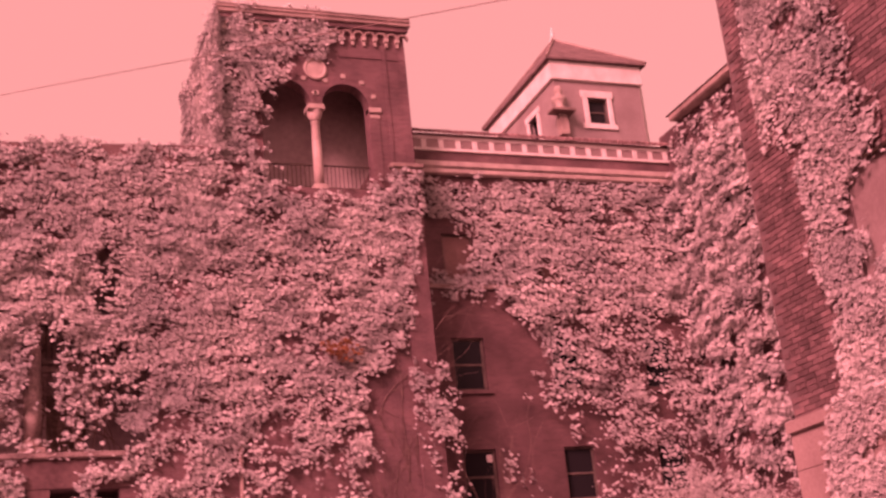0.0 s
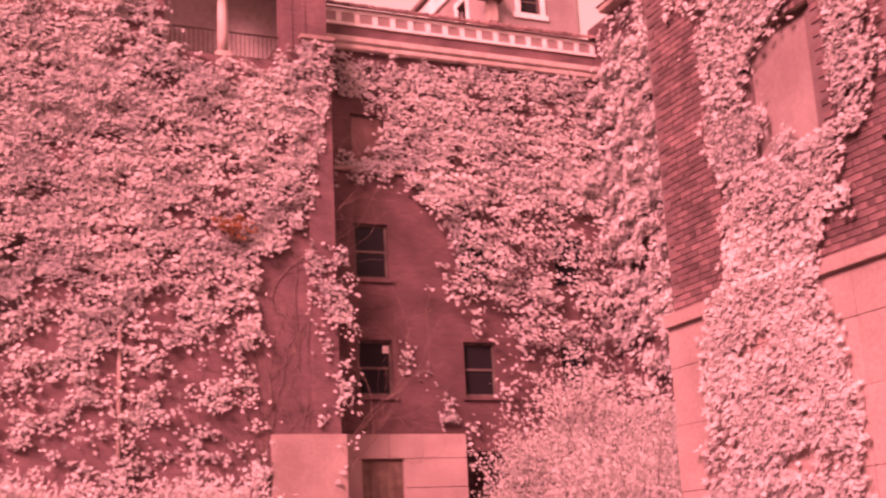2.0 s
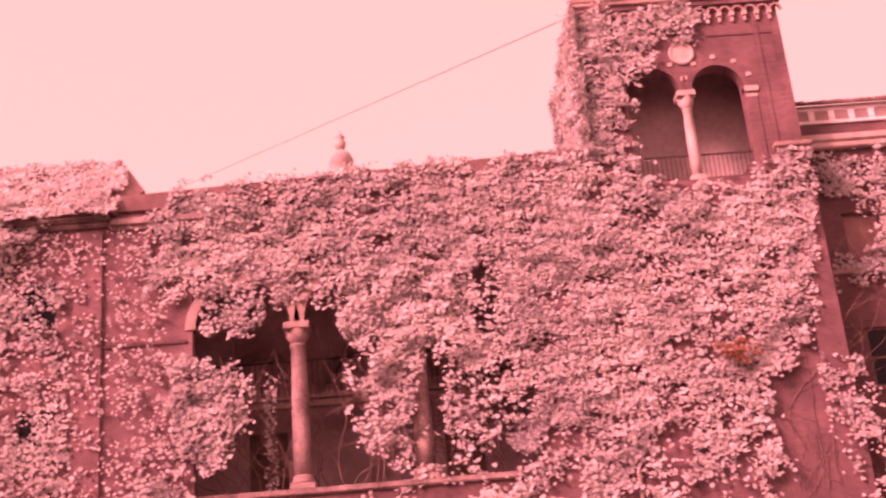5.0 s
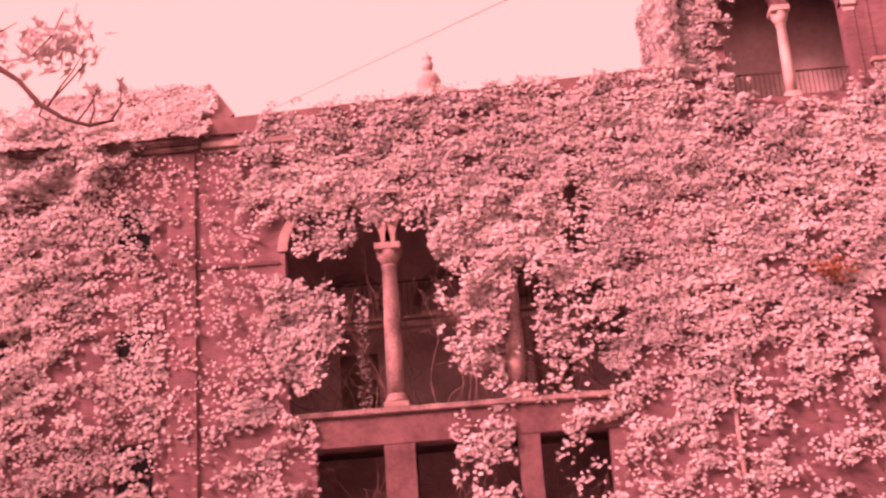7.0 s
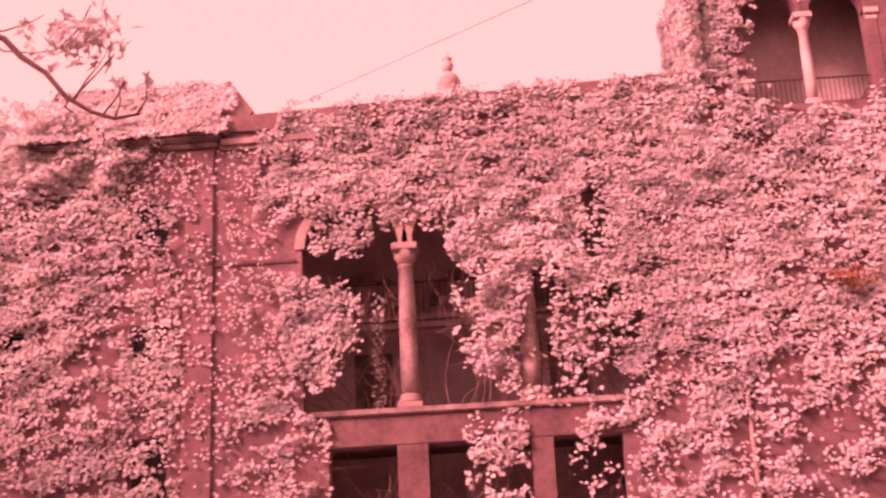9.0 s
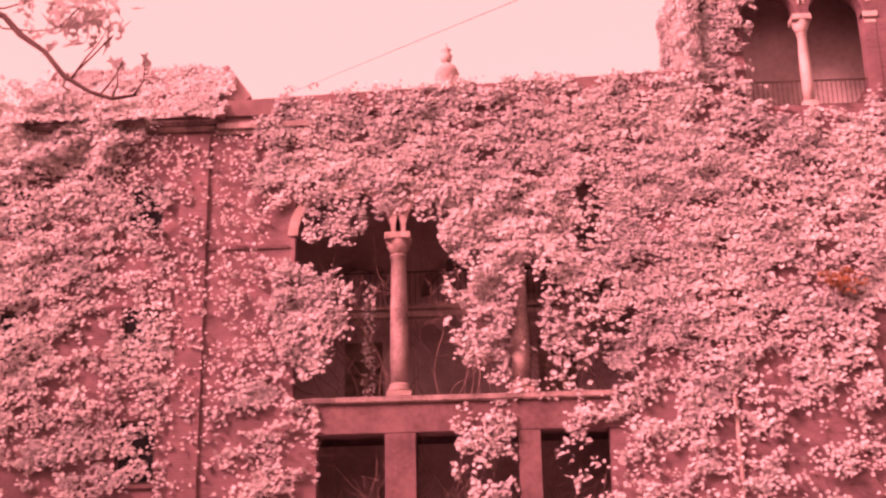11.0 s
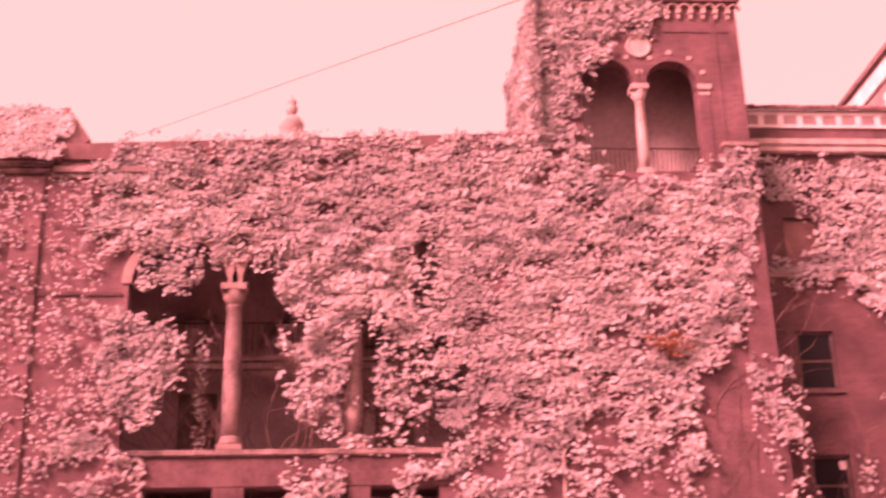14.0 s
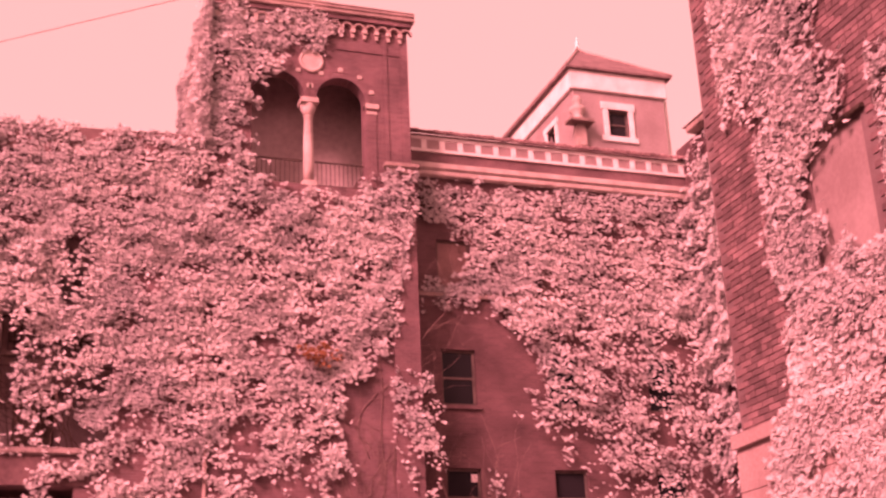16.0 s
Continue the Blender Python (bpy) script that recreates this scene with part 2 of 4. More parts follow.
def tube(bm, pts, radii, n=6):
    """A bent round rod through pts."""
    pts = [Vector(p) for p in pts]
    rings = []
    for k, p in enumerate(pts):
        d = (pts[min(k + 1, len(pts) - 1)] - pts[max(k - 1, 0)]).normalized()
        s = d.cross(Vector((0.31, 0.2, 0.93))).normalized()
        t = d.cross(s)
        r = radii[k] if isinstance(radii, (list, tuple)) else radii
        rings.append([bm.verts.new(p + r * (math.cos(2 * math.pi * j / n) * s + math.sin(2 * math.pi * j / n) * t)) for j in range(n)])
    for p, q in zip(rings, rings[1:]):
        for j in range(n):
            f = bm.faces.new((p[j], p[(j + 1) % n], q[(j + 1) % n], q[j]))
            f.smooth = True
    bm.faces.new(rings[0][::-1])
    bm.faces.new(rings[-1])
    return bm


RNG = np.random.default_rng(7)
LEAF_POINTS = np.array([[0, 0, 0], [-0.42, -0.08, 0.05], [-0.16, 0.2, -0.02], [-0.52, 0.42, 0.07], [-0.15, 0.5, -0.02], [0, 1.0, 0.1], [0.15, 0.5, -0.02], [0.52, 0.42, 0.07], [0.16, 0.2, -0.02], [0.42, -0.08, 0.05]], float) - [0, 0.4, 0]
LEAF_FACES = np.array([[0, k + 1, k + 2] for k in range(8)])


def leaf_mesh(name, places, normals, sizes, material, droop=0.6, width=1.0):
    """Lobed leaves at places, facing along normals, tips hanging down."""
    n = len(places)
    nz = normals / np.linalg.norm(normals, axis=1, keepdims=True)
    tip = np.stack([RNG.normal(0, 0.45, n), RNG.normal(0, 0.3, n), -np.full(n, droop) + RNG.normal(0, 0.35, n)], 1)
    tip -= (tip * nz).sum(1, keepdims=True) * nz
    tip /= np.linalg.norm(tip, axis=1, keepdims=True) + 1e-9
    side = np.cross(tip, nz)
    lp = LEAF_POINTS * [width, 1, 1]
    co = places[:, None] + sizes[:, None, None] * (lp[None, :, 0:1] * side[:, None] + lp[None, :, 1:2] * tip[:, None] + lp[None, :, 2:3] * nz[:, None])
    faces = (np.arange(n)[:, None, None] * len(LEAF_POINTS) + LEAF_FACES[None]).reshape(-1, 3)
    me = bpy.data.meshes.new(name)
    me.from_pydata(co.reshape(-1, 3).tolist(), [], faces.tolist())
    me.materials.append(material)
    return me


def inside(px, pz, poly):
    r = np.zeros(len(px), bool)
    for (x0, z0), (x1, z1) in zip(poly, poly[1:] + poly[:1]):
        c = (z0 > pz) != (z1 > pz)
        xx = x0 + (pz - z0) * (x1 - x0) / (z1 - z0 + 1e-12)
        r ^= c & (px < xx)
    return r


def wave(u, v, s, seed):
    """Smooth noise between about -1 and 1, of feature size s metres."""
    rng = np.random.default_rng(seed)
    t = np.zeros(len(u))
    for _ in range(9):
        a, ph = rng.uniform(0, 2 * math.pi), rng.uniform(0, 2 * math.pi)
        k = 2 * math.pi / s * rng.uniform(0.6, 1.7)
        t += np.sin(k * (u * math.cos(a) + v * math.sin(a)) + ph)
    return t / 4.0


def creeper(name, label, wall, axis, outward, areas, thick=0.35, seed=1, size=(0.11, 0.22), material=None, kind="stuff", thin=1.0):
    """Creeper leaves over stretches of an upright wall. areas: (polygon in (along, up), leaves per square metre, depth)."""
    global RNG
    RNG = np.random.default_rng(seed)
    P, N, S = [], [], []
    for poly, density, depth in areas:
        xs, zs = [p[0] for p in poly], [p[1] for p in poly]
        density, depth = density * 2.55, depth * 0.64
        n = int((max(xs) - min(xs)) * (max(zs) - min(zs)) * density)
        u, z = RNG.uniform(min(xs), max(xs), n), RNG.uniform(min(zs), max(zs), n)
        jit = size[1] / 0.22
        uj = u + jit * (0.3 * wave(u, z, 0.9, seed) + RNG.normal(0, 0.16, n))
        zj = z + jit * (0.3 * wave(u, z, 1.1, seed + 1) + RNG.normal(0, 0.16, n))
        keep = inside(uj, zj, poly)
        tier = wave(u * 0.35, z, 0.55, seed + 5)
        keep &= (wave(u, z, 1.3, seed + 2) * 0.5 + wave(u, z, 4.5, seed + 7) * 0.3 + tier * 0.34 + RNG.normal(0, 0.4, n)) > -0.3 + 0.85 * thin * np.clip((11.0 - z) / 6.0, 0, 1)
        u, z, tier = u[keep], z[keep], tier[keep]
        n = len(u)
        lump = 0.52 + 0.3 * wave(u, z, 1.5, seed + 3) + 0.14 * tier
        d = 0.04 + depth * np.clip(lump, 0.05, 1.4) * RNG.uniform(0.12, 1.0, n) ** 0.7
        o = (wall(z) if callable(wall) else wall) + outward * d
        pl = np.stack([u, o, z] if axis == "x" else [o, u, z], 1)
        nr = np.stack([RNG.normal(0, 0.42, n), outward * (0.85 + RNG.normal(0, 0.28, n)), 0.55 + RNG.normal(0, 0.42, n)], 1)
        if axis == "y":
            nr = nr[:, [1, 0, 2]]
        P.append(pl), N.append(nr), S.append(0.83 * RNG.uniform(*size, n) * RNG.uniform(0.75, 1.15, n))
    me = leaf_mesh(name, np.concatenate(P), np.concatenate(N), np.concatenate(S), material or IVY_LEAF)
    return tagged(new(name, me), label, "creeper", "", kind)


def vines(name, label, wall, axis, outward, starts, seed, reach=4.0, rad=0.018, offset=0.03):
    """Bare climbing stems that fork up a wall from (along, up) starts."""
    rng = np.random.default_rng(seed)
    bm = B()
    for u, z in starts:
        todo = [(u, z, rng.normal(0, 0.25), reach * rng.uniform(0.6, 1.1), rad)]
        while todo:
            a, c, lean, left, r = todo.pop()
            pts = []
            while left > 0:
                pts.append((a, wall + outward * offset, c) if axis == "x" else (wall + outward * offset, a, c))
                lean += rng.normal(0, 0.22)
                lean *= 0.93
                a, c, left = a + 0.22 * math.sin(lean), c + 0.22 * math.cos(lean), left - 0.22
                if rng.random() < 0.16 and r > 0.007 and len(pts) > 1:
                    todo.append((a, c, lean + rng.choice([-0.8, 0.8]), left * 0.7, r * 0.65))
            if len(pts) > 2:
                tube(bm, pts, [r * (1 - 0.6 * k / len(pts)) for k in range(len(pts))], 5)
    return tagged(part(name, bm, STEM), label, "vine stems", "", "stuff")


# ---- ground: one sheet, rising gently from the camera to the foot of the walls ----
def ground_height(x, y):
    t = min(max((y - 4.0) / 20.0, 0), 1)
    return -0.45 + 2.4 * t * t * (3 - 2 * t) + 0.36 * min(max((y - 24.0) / 7.0, 0), 1)


bm = B()
gx = [-400, -120, -50] + [-30 + 2 * k for k in range(31)] + [50, 120, 400]
gy = [-300, -100, -40, -20] + [-10 + 1.5 * k for k in range(36)] + [60, 120, 400, 1500]
grid = [[bm.verts.new((x, y, ground_height(x, y) + (0.04 * math.sin(x * 0.9) * math.sin(y * 0.7) if -12 < y < 30 else 0))) for x in gx] for y in gy]
for r, s in zip(grid, grid[1:]):
    for k in range(len(gx) - 1):
        bm.faces.new((r[k], r[k + 1], s[k + 1], s[k])).smooth = True
tagged(part("ground", bm, GROUND), "bare trodden earth rising gently to the walls", "ground", "", "structure")

bm = B()
rows = [[bm.verts.new((x, y, ground_height(x, y) + d)) for x in gx if -37 < x < 25] for y, d in ((18.6, -0.08), (19.2, 0.05), (20.5, 0.06), (22.0, 0.06), (23.5, 0.06), (25.0, 0.06), (26.5, 0.06), (28.0, 0.06), (29.4, 0.06), (30.4, 0.05), (30.8, -0.06))]
for r, q in zip(rows, rows[1:]):
    for k in range(len(r) - 1):
        bm.faces.new((r[k], r[k + 1], q[k + 1], q[k])).smooth = True
tagged(part("path", bm, PATH_GRAVEL), "pale gravel path along the foot of the walls", "path", "", "structure")

WA, WB, FOOT = 31.1, 32.3, 2.1      # outer faces of the loggia wall and the rear wall; below the ground line


def sash_window(parent, x0, x1, z0, z1, y, sill=True, board=False):
    """A double-hung window set back in its opening; y is the wall's outer face."""
    w = part("window", box(box(box(box(B(), x0, x0 + 0.07, y + 0.12, y + 0.2, z0, z1), x1 - 0.07, x1, y + 0.12, y + 0.2, z0, z1), x0 + 0.07, x1 - 0.07, y + 0.12, y + 0.2, z0, z0 + 0.08), x0 + 0.07, x1 - 0.07, y + 0.12, y + 0.2, z1 - 0.07, z1), FRAME, parent)
    zm = (z0 + z1) / 2
    if board:
        part("board", box(B(), x0 + 0.07, x1 - 0.07, y + 0.13, y + 0.16, z0 + 0.08, z1 - 0.07), BOARD, w, "faded plywood board")
    else:
        part("sash_rail", box(B(), x0 + 0.07, x1 - 0.07, y + 0.13, y + 0.185, zm - 0.035, zm + 0.035, 0.008), FRAME, w)
        part("pane", box(B(), x0 + 0.07, x1 - 0.07, y + 0.165, y + 0.172, z0 + 0.08, zm - 0.035), GLASS, w)
        part("pane", box(B(), x0 + 0.07, x1 - 0.07, y + 0.145, y + 0.152, zm + 0.035, z1 - 0.07), GLASS, w)
        part("dark_room", box(B(), x0 + 0.01, x1 - 0.01, y + 0.36, y + 0.4, z0, z1), INNER, w, "dim wall behind the window")
    if sill:
        part("sill", box(B(), x0 - 0.1, x1 + 0.1, y - 0.09, y + 0.12, z0 - 0.12, z0 - 0.002, 0.012), STUCCO, w)
    return w


def tile_row(bm, x0, x1, y, z, depth, rise, step=0.24, r=0.1, n=6):
    """Half-round clay tiles side by side, running back up a slope from an eave along x."""
    k = 0
    x = x0
    while x < x1:
        a, b = [], []
        jit = 0.03 * math.sin(k * 2.3) + 0.02 * math.sin(k * 5.1)
        for j in range(n + 1):
            t = math.pi * j / n
            a.append(bm.verts.new((x + r * math.cos(t), y + jit, z + r * math.sin(t))))
            b.append(bm.verts.new((x + r * math.cos(t), y + depth, z + rise + r * math.sin(t))))
        for j in range(n):
            bm.faces.new((a[j], a[j + 1], b[j + 1], b[j]))
        bm.faces.new(a)
        x += step
        k += 1
    return bm


# ---- loggia wing ----
loggia = thing("loggia_wing", "brick wing with a stone-columned loggia under thick creeper", "building")
COLS = (-3.29, -0.22, 2.85)
BAYS = ((-6.1, -3.29), (-3.29, -0.22), (-0.22, 2.85))
SPRING = 11.95
holes = [(-5.98, 2.7, 7.6, 13.75)]
low = [(-5.37, -3.66), (-2.88, -0.36), (0.2, 1.9)]
holes += [(a, b, FOOT, 6.67) for a, b in low]
left_windows = [(-10.45, -9.48, 12.18, 13.55), (-10.45, -9.45, 8.8, 10.15), (-10.42, -9.4, 5.6, 7.2), (-13.9, -12.9, 12.18, 13.55), (-13.9, -12.9, 8.8, 10.15)]
holes += left_windows
part("wall", holed(B(), -36.0, 4.998, FOOT, 15.75, WA, WA + 0.5, holes + [(-36.0, -13.3, 14.4, 15.75)]), LOGGIA_BRICK, loggia)
for x0, x1 in BAYS:
    a, b = max(x0 + 0.2, -5.98), x1 - 0.16
    xm = (a + b) / 2
    bm = spandrel(B(), a, b, SPRING, 13.75, WA + 0.003, WA + 0.45, rise=0.92)
    if x0 > -6:
        box(bm, x0 - 0.16, x0 + 0.2, WA + 0.003, WA + 0.45, SPRING, 13.75)
    part("arch_wall", bm, BRICK, loggia)
    part("arch_band", arch_ring(B(), xm, SPRING, (b - a) / 2, (b - a) / 2 + 0.26, WA - 0.05, WA + 0.1), STONE, loggia, "worn pale stone arch band")
    part("back_arch", arch_ring(B(), xm - 0.1, SPRING - 0.4, 0.85, 1.1, WA + 4.4, WA + 4.65), STONE, loggia)
for x in COLS[:2]:
    c = part("column", lathe(B(), x, WA + 0.22, [(0.225, 7.95), (0.235, 8.6), (0.225, 9.6), (0.205, 10.6), (0.19, 11.3), (0.22, 11.33), (0.22, 11.38), (0.19, 11.4)], 20), DIRTY_STONE, loggia, "weathered stone column")
    part("base", lathe(box(B(), x - 0.32, x + 0.32, WA - 0.1, WA + 0.54, 7.6, 7.75, 0.015), x, WA + 0.22, [(0.3, 7.75), (0.31, 7.82), (0.25, 7.86), (0.27, 7.92), (0.23, 7.97)], 20), STONE, c)
    part("capital", box(lathe(B(), x, WA + 0.22, [(0.2, 11.4), (0.22, 11.5), (0.31, 11.62), (0.26, 11.66), (0.33, 11.76)], 16), x - 0.34, x + 0.34, WA - 0.12, WA + 0.56, 11.76, 11.95, 0.02), STONE, c)
part("balcony_ledge", box(B(), -5.8, 2.95, WA - 0.16, WA + 0.5, 7.44, 7.6, 0.03), DIRTY_STONE, loggia, "worn stone balcony ledge")
part("balcony_beam", box(B(), -5.4, 2.2, WA - 0.05, WA + 0.003, 6.69, 7.44, 0.01), STUCCO, loggia)
for a, b in ((-3.66, -2.88), (-0.36, 0.2)):
    part("pier", box(B(), a, b, WA - 0.06, WA + 0.5, FOOT, 6.68, 0.02), STUCCO, loggia)
# the rooms behind the openings
part("back_wall", box(B(), -7.2, 4.99, WA + 4.7, WA + 4.9, FOOT, 15.6), INNER, loggia)
part("side_wall", box(B(), -7.2, -7.0, WA + 0.5, WA + 4.7, FOOT, 15.6), INNER, loggia)
part("side_wall", box(B(), 4.85, 4.99, WA + 0.5, WA + 4.7, FOOT, 15.6), INNER, loggia)
for x in (-4.65, 0.95):
    part("inner_door", box(B(), x - 0.55, x + 0.55, WA + 4.62, WA + 4.7, 7.44, 10.2, 0.01), WOOD, loggia, "dark inner door")
part("loggia_floor", box(B(), -7.0, 4.85, WA + 0.5, WA + 4.7, 7.2, 7.44), STUCCO, loggia)
part("loggia_ceiling", box(B(), -7.0, 4.85, WA + 0.5, WA + 4.7, 14.1, 14.3), INNER, loggia)
part("gallery_beam", box(box(B(), -7.0, 4.85, WA + 3.2, WA + 3.5, 10.55, 10.68), -7.0, 4.85, WA + 3.25, WA + 3.5, 10.8, 10.9), PALE_STONE, loggia, "pale ledge of an inner gallery")
rail = part("gallery_rail", box(B(), -7.0, 4.85, WA + 3.35, WA + 3.39, 11.9, 11.94), IRON, loggia, "thin iron gallery railing")
for k in range(70):
    x = -6.9 + 0.16 * k
    part("baluster", box(B(), x, x + 0.018, WA + 3.36, WA + 3.378, 10.9, 11.9), IRON, rail)
for w in left_windows:
    sash_window(loggia, *w, WA)
part("pilaster", box(B(), -9.05, -8.3, WA - 0.09, WA, FOOT, 14.9, 0.012), LOGGIA_BRICK, loggia)
part("cornice", box(box(B(), -13.4, -8.1, WA - 0.3, WA, 15.14, 15.3, 0.05), -13.4, -8.15, WA - 0.16, WA, 15.0, 15.14, 0.04), DIRTY_STONE, loggia, "weathered stone cornice")
part("cornice", box(box(B(), -8.1, -5.6, WA - 0.22, WA, 14.98, 15.16, 0.02), -8.1, -5.6, WA - 0.12, WA, 14.86, 14.98, 0.02), DIRTY_STONE, loggia, "weathered stone cornice")
part("string_course", box(B(), -12, -6.1, WA - 0.045, WA, 11.6, 11.7, 0.02), STUCCO, loggia)
bm = B()
v = [bm.verts.new(c) for c in ((-8.1, WA - 0.1, 15.84), (4.99, WA - 0.1, 16.28), (4.99, WA + 0.9, 16.6), (-8.1, WA + 0.9, 16.1), (4.99, WA + 6, 16.6), (-8.1, WA + 6, 16.1), (4.99, WA + 6, 15.4), (-8.1, WA + 6, 15.4), (4.99, WA - 0.1, 15.4), (-8.1, WA - 0.1, 15.4))]
for f in ((0, 1, 2, 3), (3, 2, 4, 5), (5, 4, 6, 7), (9, 8, 1, 0), (7, 6, 8, 9), (1, 8, 6, 4, 2), (0, 3, 5, 7, 9)):
    bm.faces.new([v[k] for k in f])
part("roof", bm, TILE, loggia)
bm = B()
v = [bm.verts.new(c) for c in ((-13.6, WA - 0.35, 15.3), (-8.0, WA - 0.35, 15.3), (-7.35, WA + 0.6, 16.3), (-8.2, WA + 1.5, 17.7), (-13.0, WA + 1.5, 17.3), (-13.6, WA + 5, 15.3), (-7.5, WA + 5, 15.3))]
for f in ((0, 1, 2, 3, 4), (2, 6, 3), (3, 6, 5, 4), (0, 4, 5), (1, 6, 2), (0, 5, 6, 1)):
    bm.faces.new([v[k] for k in f])
part("roof", bm, TILE, loggia, "low tiled roof with a sloping end")
part("eave_tiles", tile_row(B(), -13.2, -8.25, WA - 0.36, 15.32, 1.84, 2.3, 0.26, 0.1), TILE, loggia)
fin = thing("roof_finial", "weathered stone urn finial standing on the roof ridge", "finial", at=(-1.94, WA + 1.0, 16.3))
part("urn", lathe(B(), 0, 0, [(0.34, 0), (0.34, 0.15), (0.2, 0.25), (0.3, 0.45), (0.36, 0.65), (0.26, 0.85), (0.12, 0.95)], 14), PALE_STONE, fin)
part("knob", lathe(B(), 0, 0, [(0.1, 0.95), (0.16, 1.1), (0.17, 1.2), (0.1, 1.32), (0.15, 1.38), (0.06, 1.46), (0.02, 1.6)], 12), PALE_STONE, fin)

# ---- tower with the twin arches ----
tower = thing("arcaded_tower", "square brick tower with twin round arches half covered by creeper", "tower")
TX0, TX1, TTOP = 5.0, 10.75, 20.85
ARCHES = ((6.12, 7.62), (7.97, 9.42))
part("wall", holed(B(), TX0, TX1, FOOT, TTOP, WA, WA + 0.45, [(6.12, 9.42, 15.15, 18.75)]), BRICK, tower)
for a, b in ARCHES:
    part("arch_wall", spandrel(B(), a, b, 17.85, 18.75, WA + 0.003, WA + 0.44), BRICK, tower)
    part("arch_band", arch_ring(B(), (a + b) / 2, 17.85, (b - a) / 2, (b - a) / 2 + 0.14, WA - 0.03, WA + 0.05), BRICK, tower, "brick arch band")
part("arch_pier", box(B(), 7.62, 7.97, WA + 0.003, WA + 0.44, 17.85, 18.75), BRICK, tower)
xc = 7.78
col = part("column", lathe(B(), xc, WA + 0.2, [(0.14, 15.3), (0.15, 15.8), (0.145, 16.6), (0.12, 17.3), (0.15, 17.33), (0.12, 17.36)], 16), PALE_STONE, tower, "slim pale stone column")
part("base", box(B(), xc - 0.22, xc + 0.22, WA - 0.02, WA + 0.42, 15.1, 15.3, 0.03), PALE_STONE, col)
part("capital", box(lathe(B(), xc, WA + 0.2, [(0.13, 17.36), (0.15, 17.42), (0.23, 17.58), (0.2, 17.61), (0.25, 17.68)], 14), xc - 0.26, xc + 0.26, WA - 0.06, WA + 0.46, 17.68, 17.85, 0.015), PALE_STONE, col)
for x0, x1 in ((9.42, 9.82), (5.8, 6.12)):
    part("impost", box(box(B(), x0, x1, WA - 0.06, WA + 0.3, 17.68, 17.85, 0.015), x0 + 0.03, x1 - 0.06, WA - 0.04, WA + 0.3, 17.5, 17.6, 0.012), PALE_STONE, tower, "pale stone impost block")
for x0, x1 in ((9.46, 9.74), (9.98, 10.12), (10.5, 10.75)):
    part("pilaster_strip", box(B(), x0, x1, WA - 0.025, WA, 15.2, 17.5 if x0 < 9.9 else 20.0, 0.006), BRICK, tower)
for a, b in ARCHES:
    for k in (22, 55, 90, 125, 158):
        t, r = radians(k), (b - a) / 2 + 0.27
        x, z = (a + b) / 2 - r * math.cos(t), 17.85 + r * math.sin(t)
        part("inset_stone", box(B(), x - 0.075, x + 0.075, WA - 0.03, WA + 0.02, z - 0.07, z + 0.07, 0.015), PALE_STONE, tower)
bm = B()
n = 24
ring = lambda r, y: [bm.verts.new((7.83 + r * math.cos(2 * math.pi * k / n), y, 19.02 + r * math.sin(2 * math.pi * k / n))) for k in range(n)]
rs = [ring(0.36, WA), ring(0.36, WA - 0.06), ring(0.31, WA - 0.08), ring(0.27, WA - 0.05)]
for p, q in zip(rs, rs[1:]):
    for k in range(n):
        bm.faces.new((p[k], p[(k + 1) % n], q[(k + 1) % n], q[k]))
bm.faces.new(rs[-1])
bmesh.ops.recalc_face_normals(bm, faces=bm.faces[:])
part("medallion", bm, PALE_STONE, tower, "round pale stone medallion")
# corbel table: small interlaced arches under the top cornice
for k in range(16):
    x = TX0 + 0.12 + k * 0.36
    part("corbel_arch", arch_ring(B(), x + 0.18, 20.22, 0.135, 0.19, WA - 0.12, WA, 0, 180, 10), STONE, tower)
    part("corbel", box(box(B(), x - 0.07, x + 0.07, WA - 0.13, WA, 20.08, 20.22, 0.015), x - 0.045, x + 0.045, WA - 0.08, WA, 19.92, 20.08, 0.012), PALE_STONE, tower)
part("dentil_course", box(B(), 8.6, TX1, WA - 0.03, WA - 0.001, 19.5, 19.56, 0.006), BRICK, tower)
part("frieze", box(B(), TX0, TX1 + 0.12, WA - 0.16, WA - 0.001, 20.47, 20.62), BRICK, tower)
part("cornice", box(box(box(B(), TX0 - 0.1, TX1 + 0.2, WA - 0.24, WA + 0.3, 20.62, 20.74, 0.02), TX0 - 0.15, TX1 + 0.2, WA - 0.26, WA + 0.3, 20.74, 20.86, 0.03), TX0 - 0.1, TX1 + 0.2, WA - 0.25, WA + 6.2, 20.86, 20.92, 0.02), STONE, tower, "moulded stone top cornice")
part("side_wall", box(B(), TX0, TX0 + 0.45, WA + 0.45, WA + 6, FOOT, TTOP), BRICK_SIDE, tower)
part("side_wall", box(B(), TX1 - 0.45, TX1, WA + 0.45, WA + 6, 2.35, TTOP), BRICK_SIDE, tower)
part("back_wall", box(B(), TX0 + 0.45, TX1 - 0.45, WA + 5.6, WA + 6, 14, TTOP), INNER, tower)
part("room_floor", box(B(), TX0 + 0.45, TX1 - 0.45, WA + 0.45, WA + 5.6, 14.6, 14.8), STUCCO, tower)
part("room_ceiling", box(B(), TX0 + 0.45, TX1 - 0.45, WA + 0.45, WA + 5.6, 20.0, 20.2), INNER, tower)
part("room_partition", box(B(), TX0 + 0.5, TX1 - 0.5, WA + 1.7, WA + 1.85, 14.8, 20.0), INNER, tower, "pale plaster partition")
bm = B()
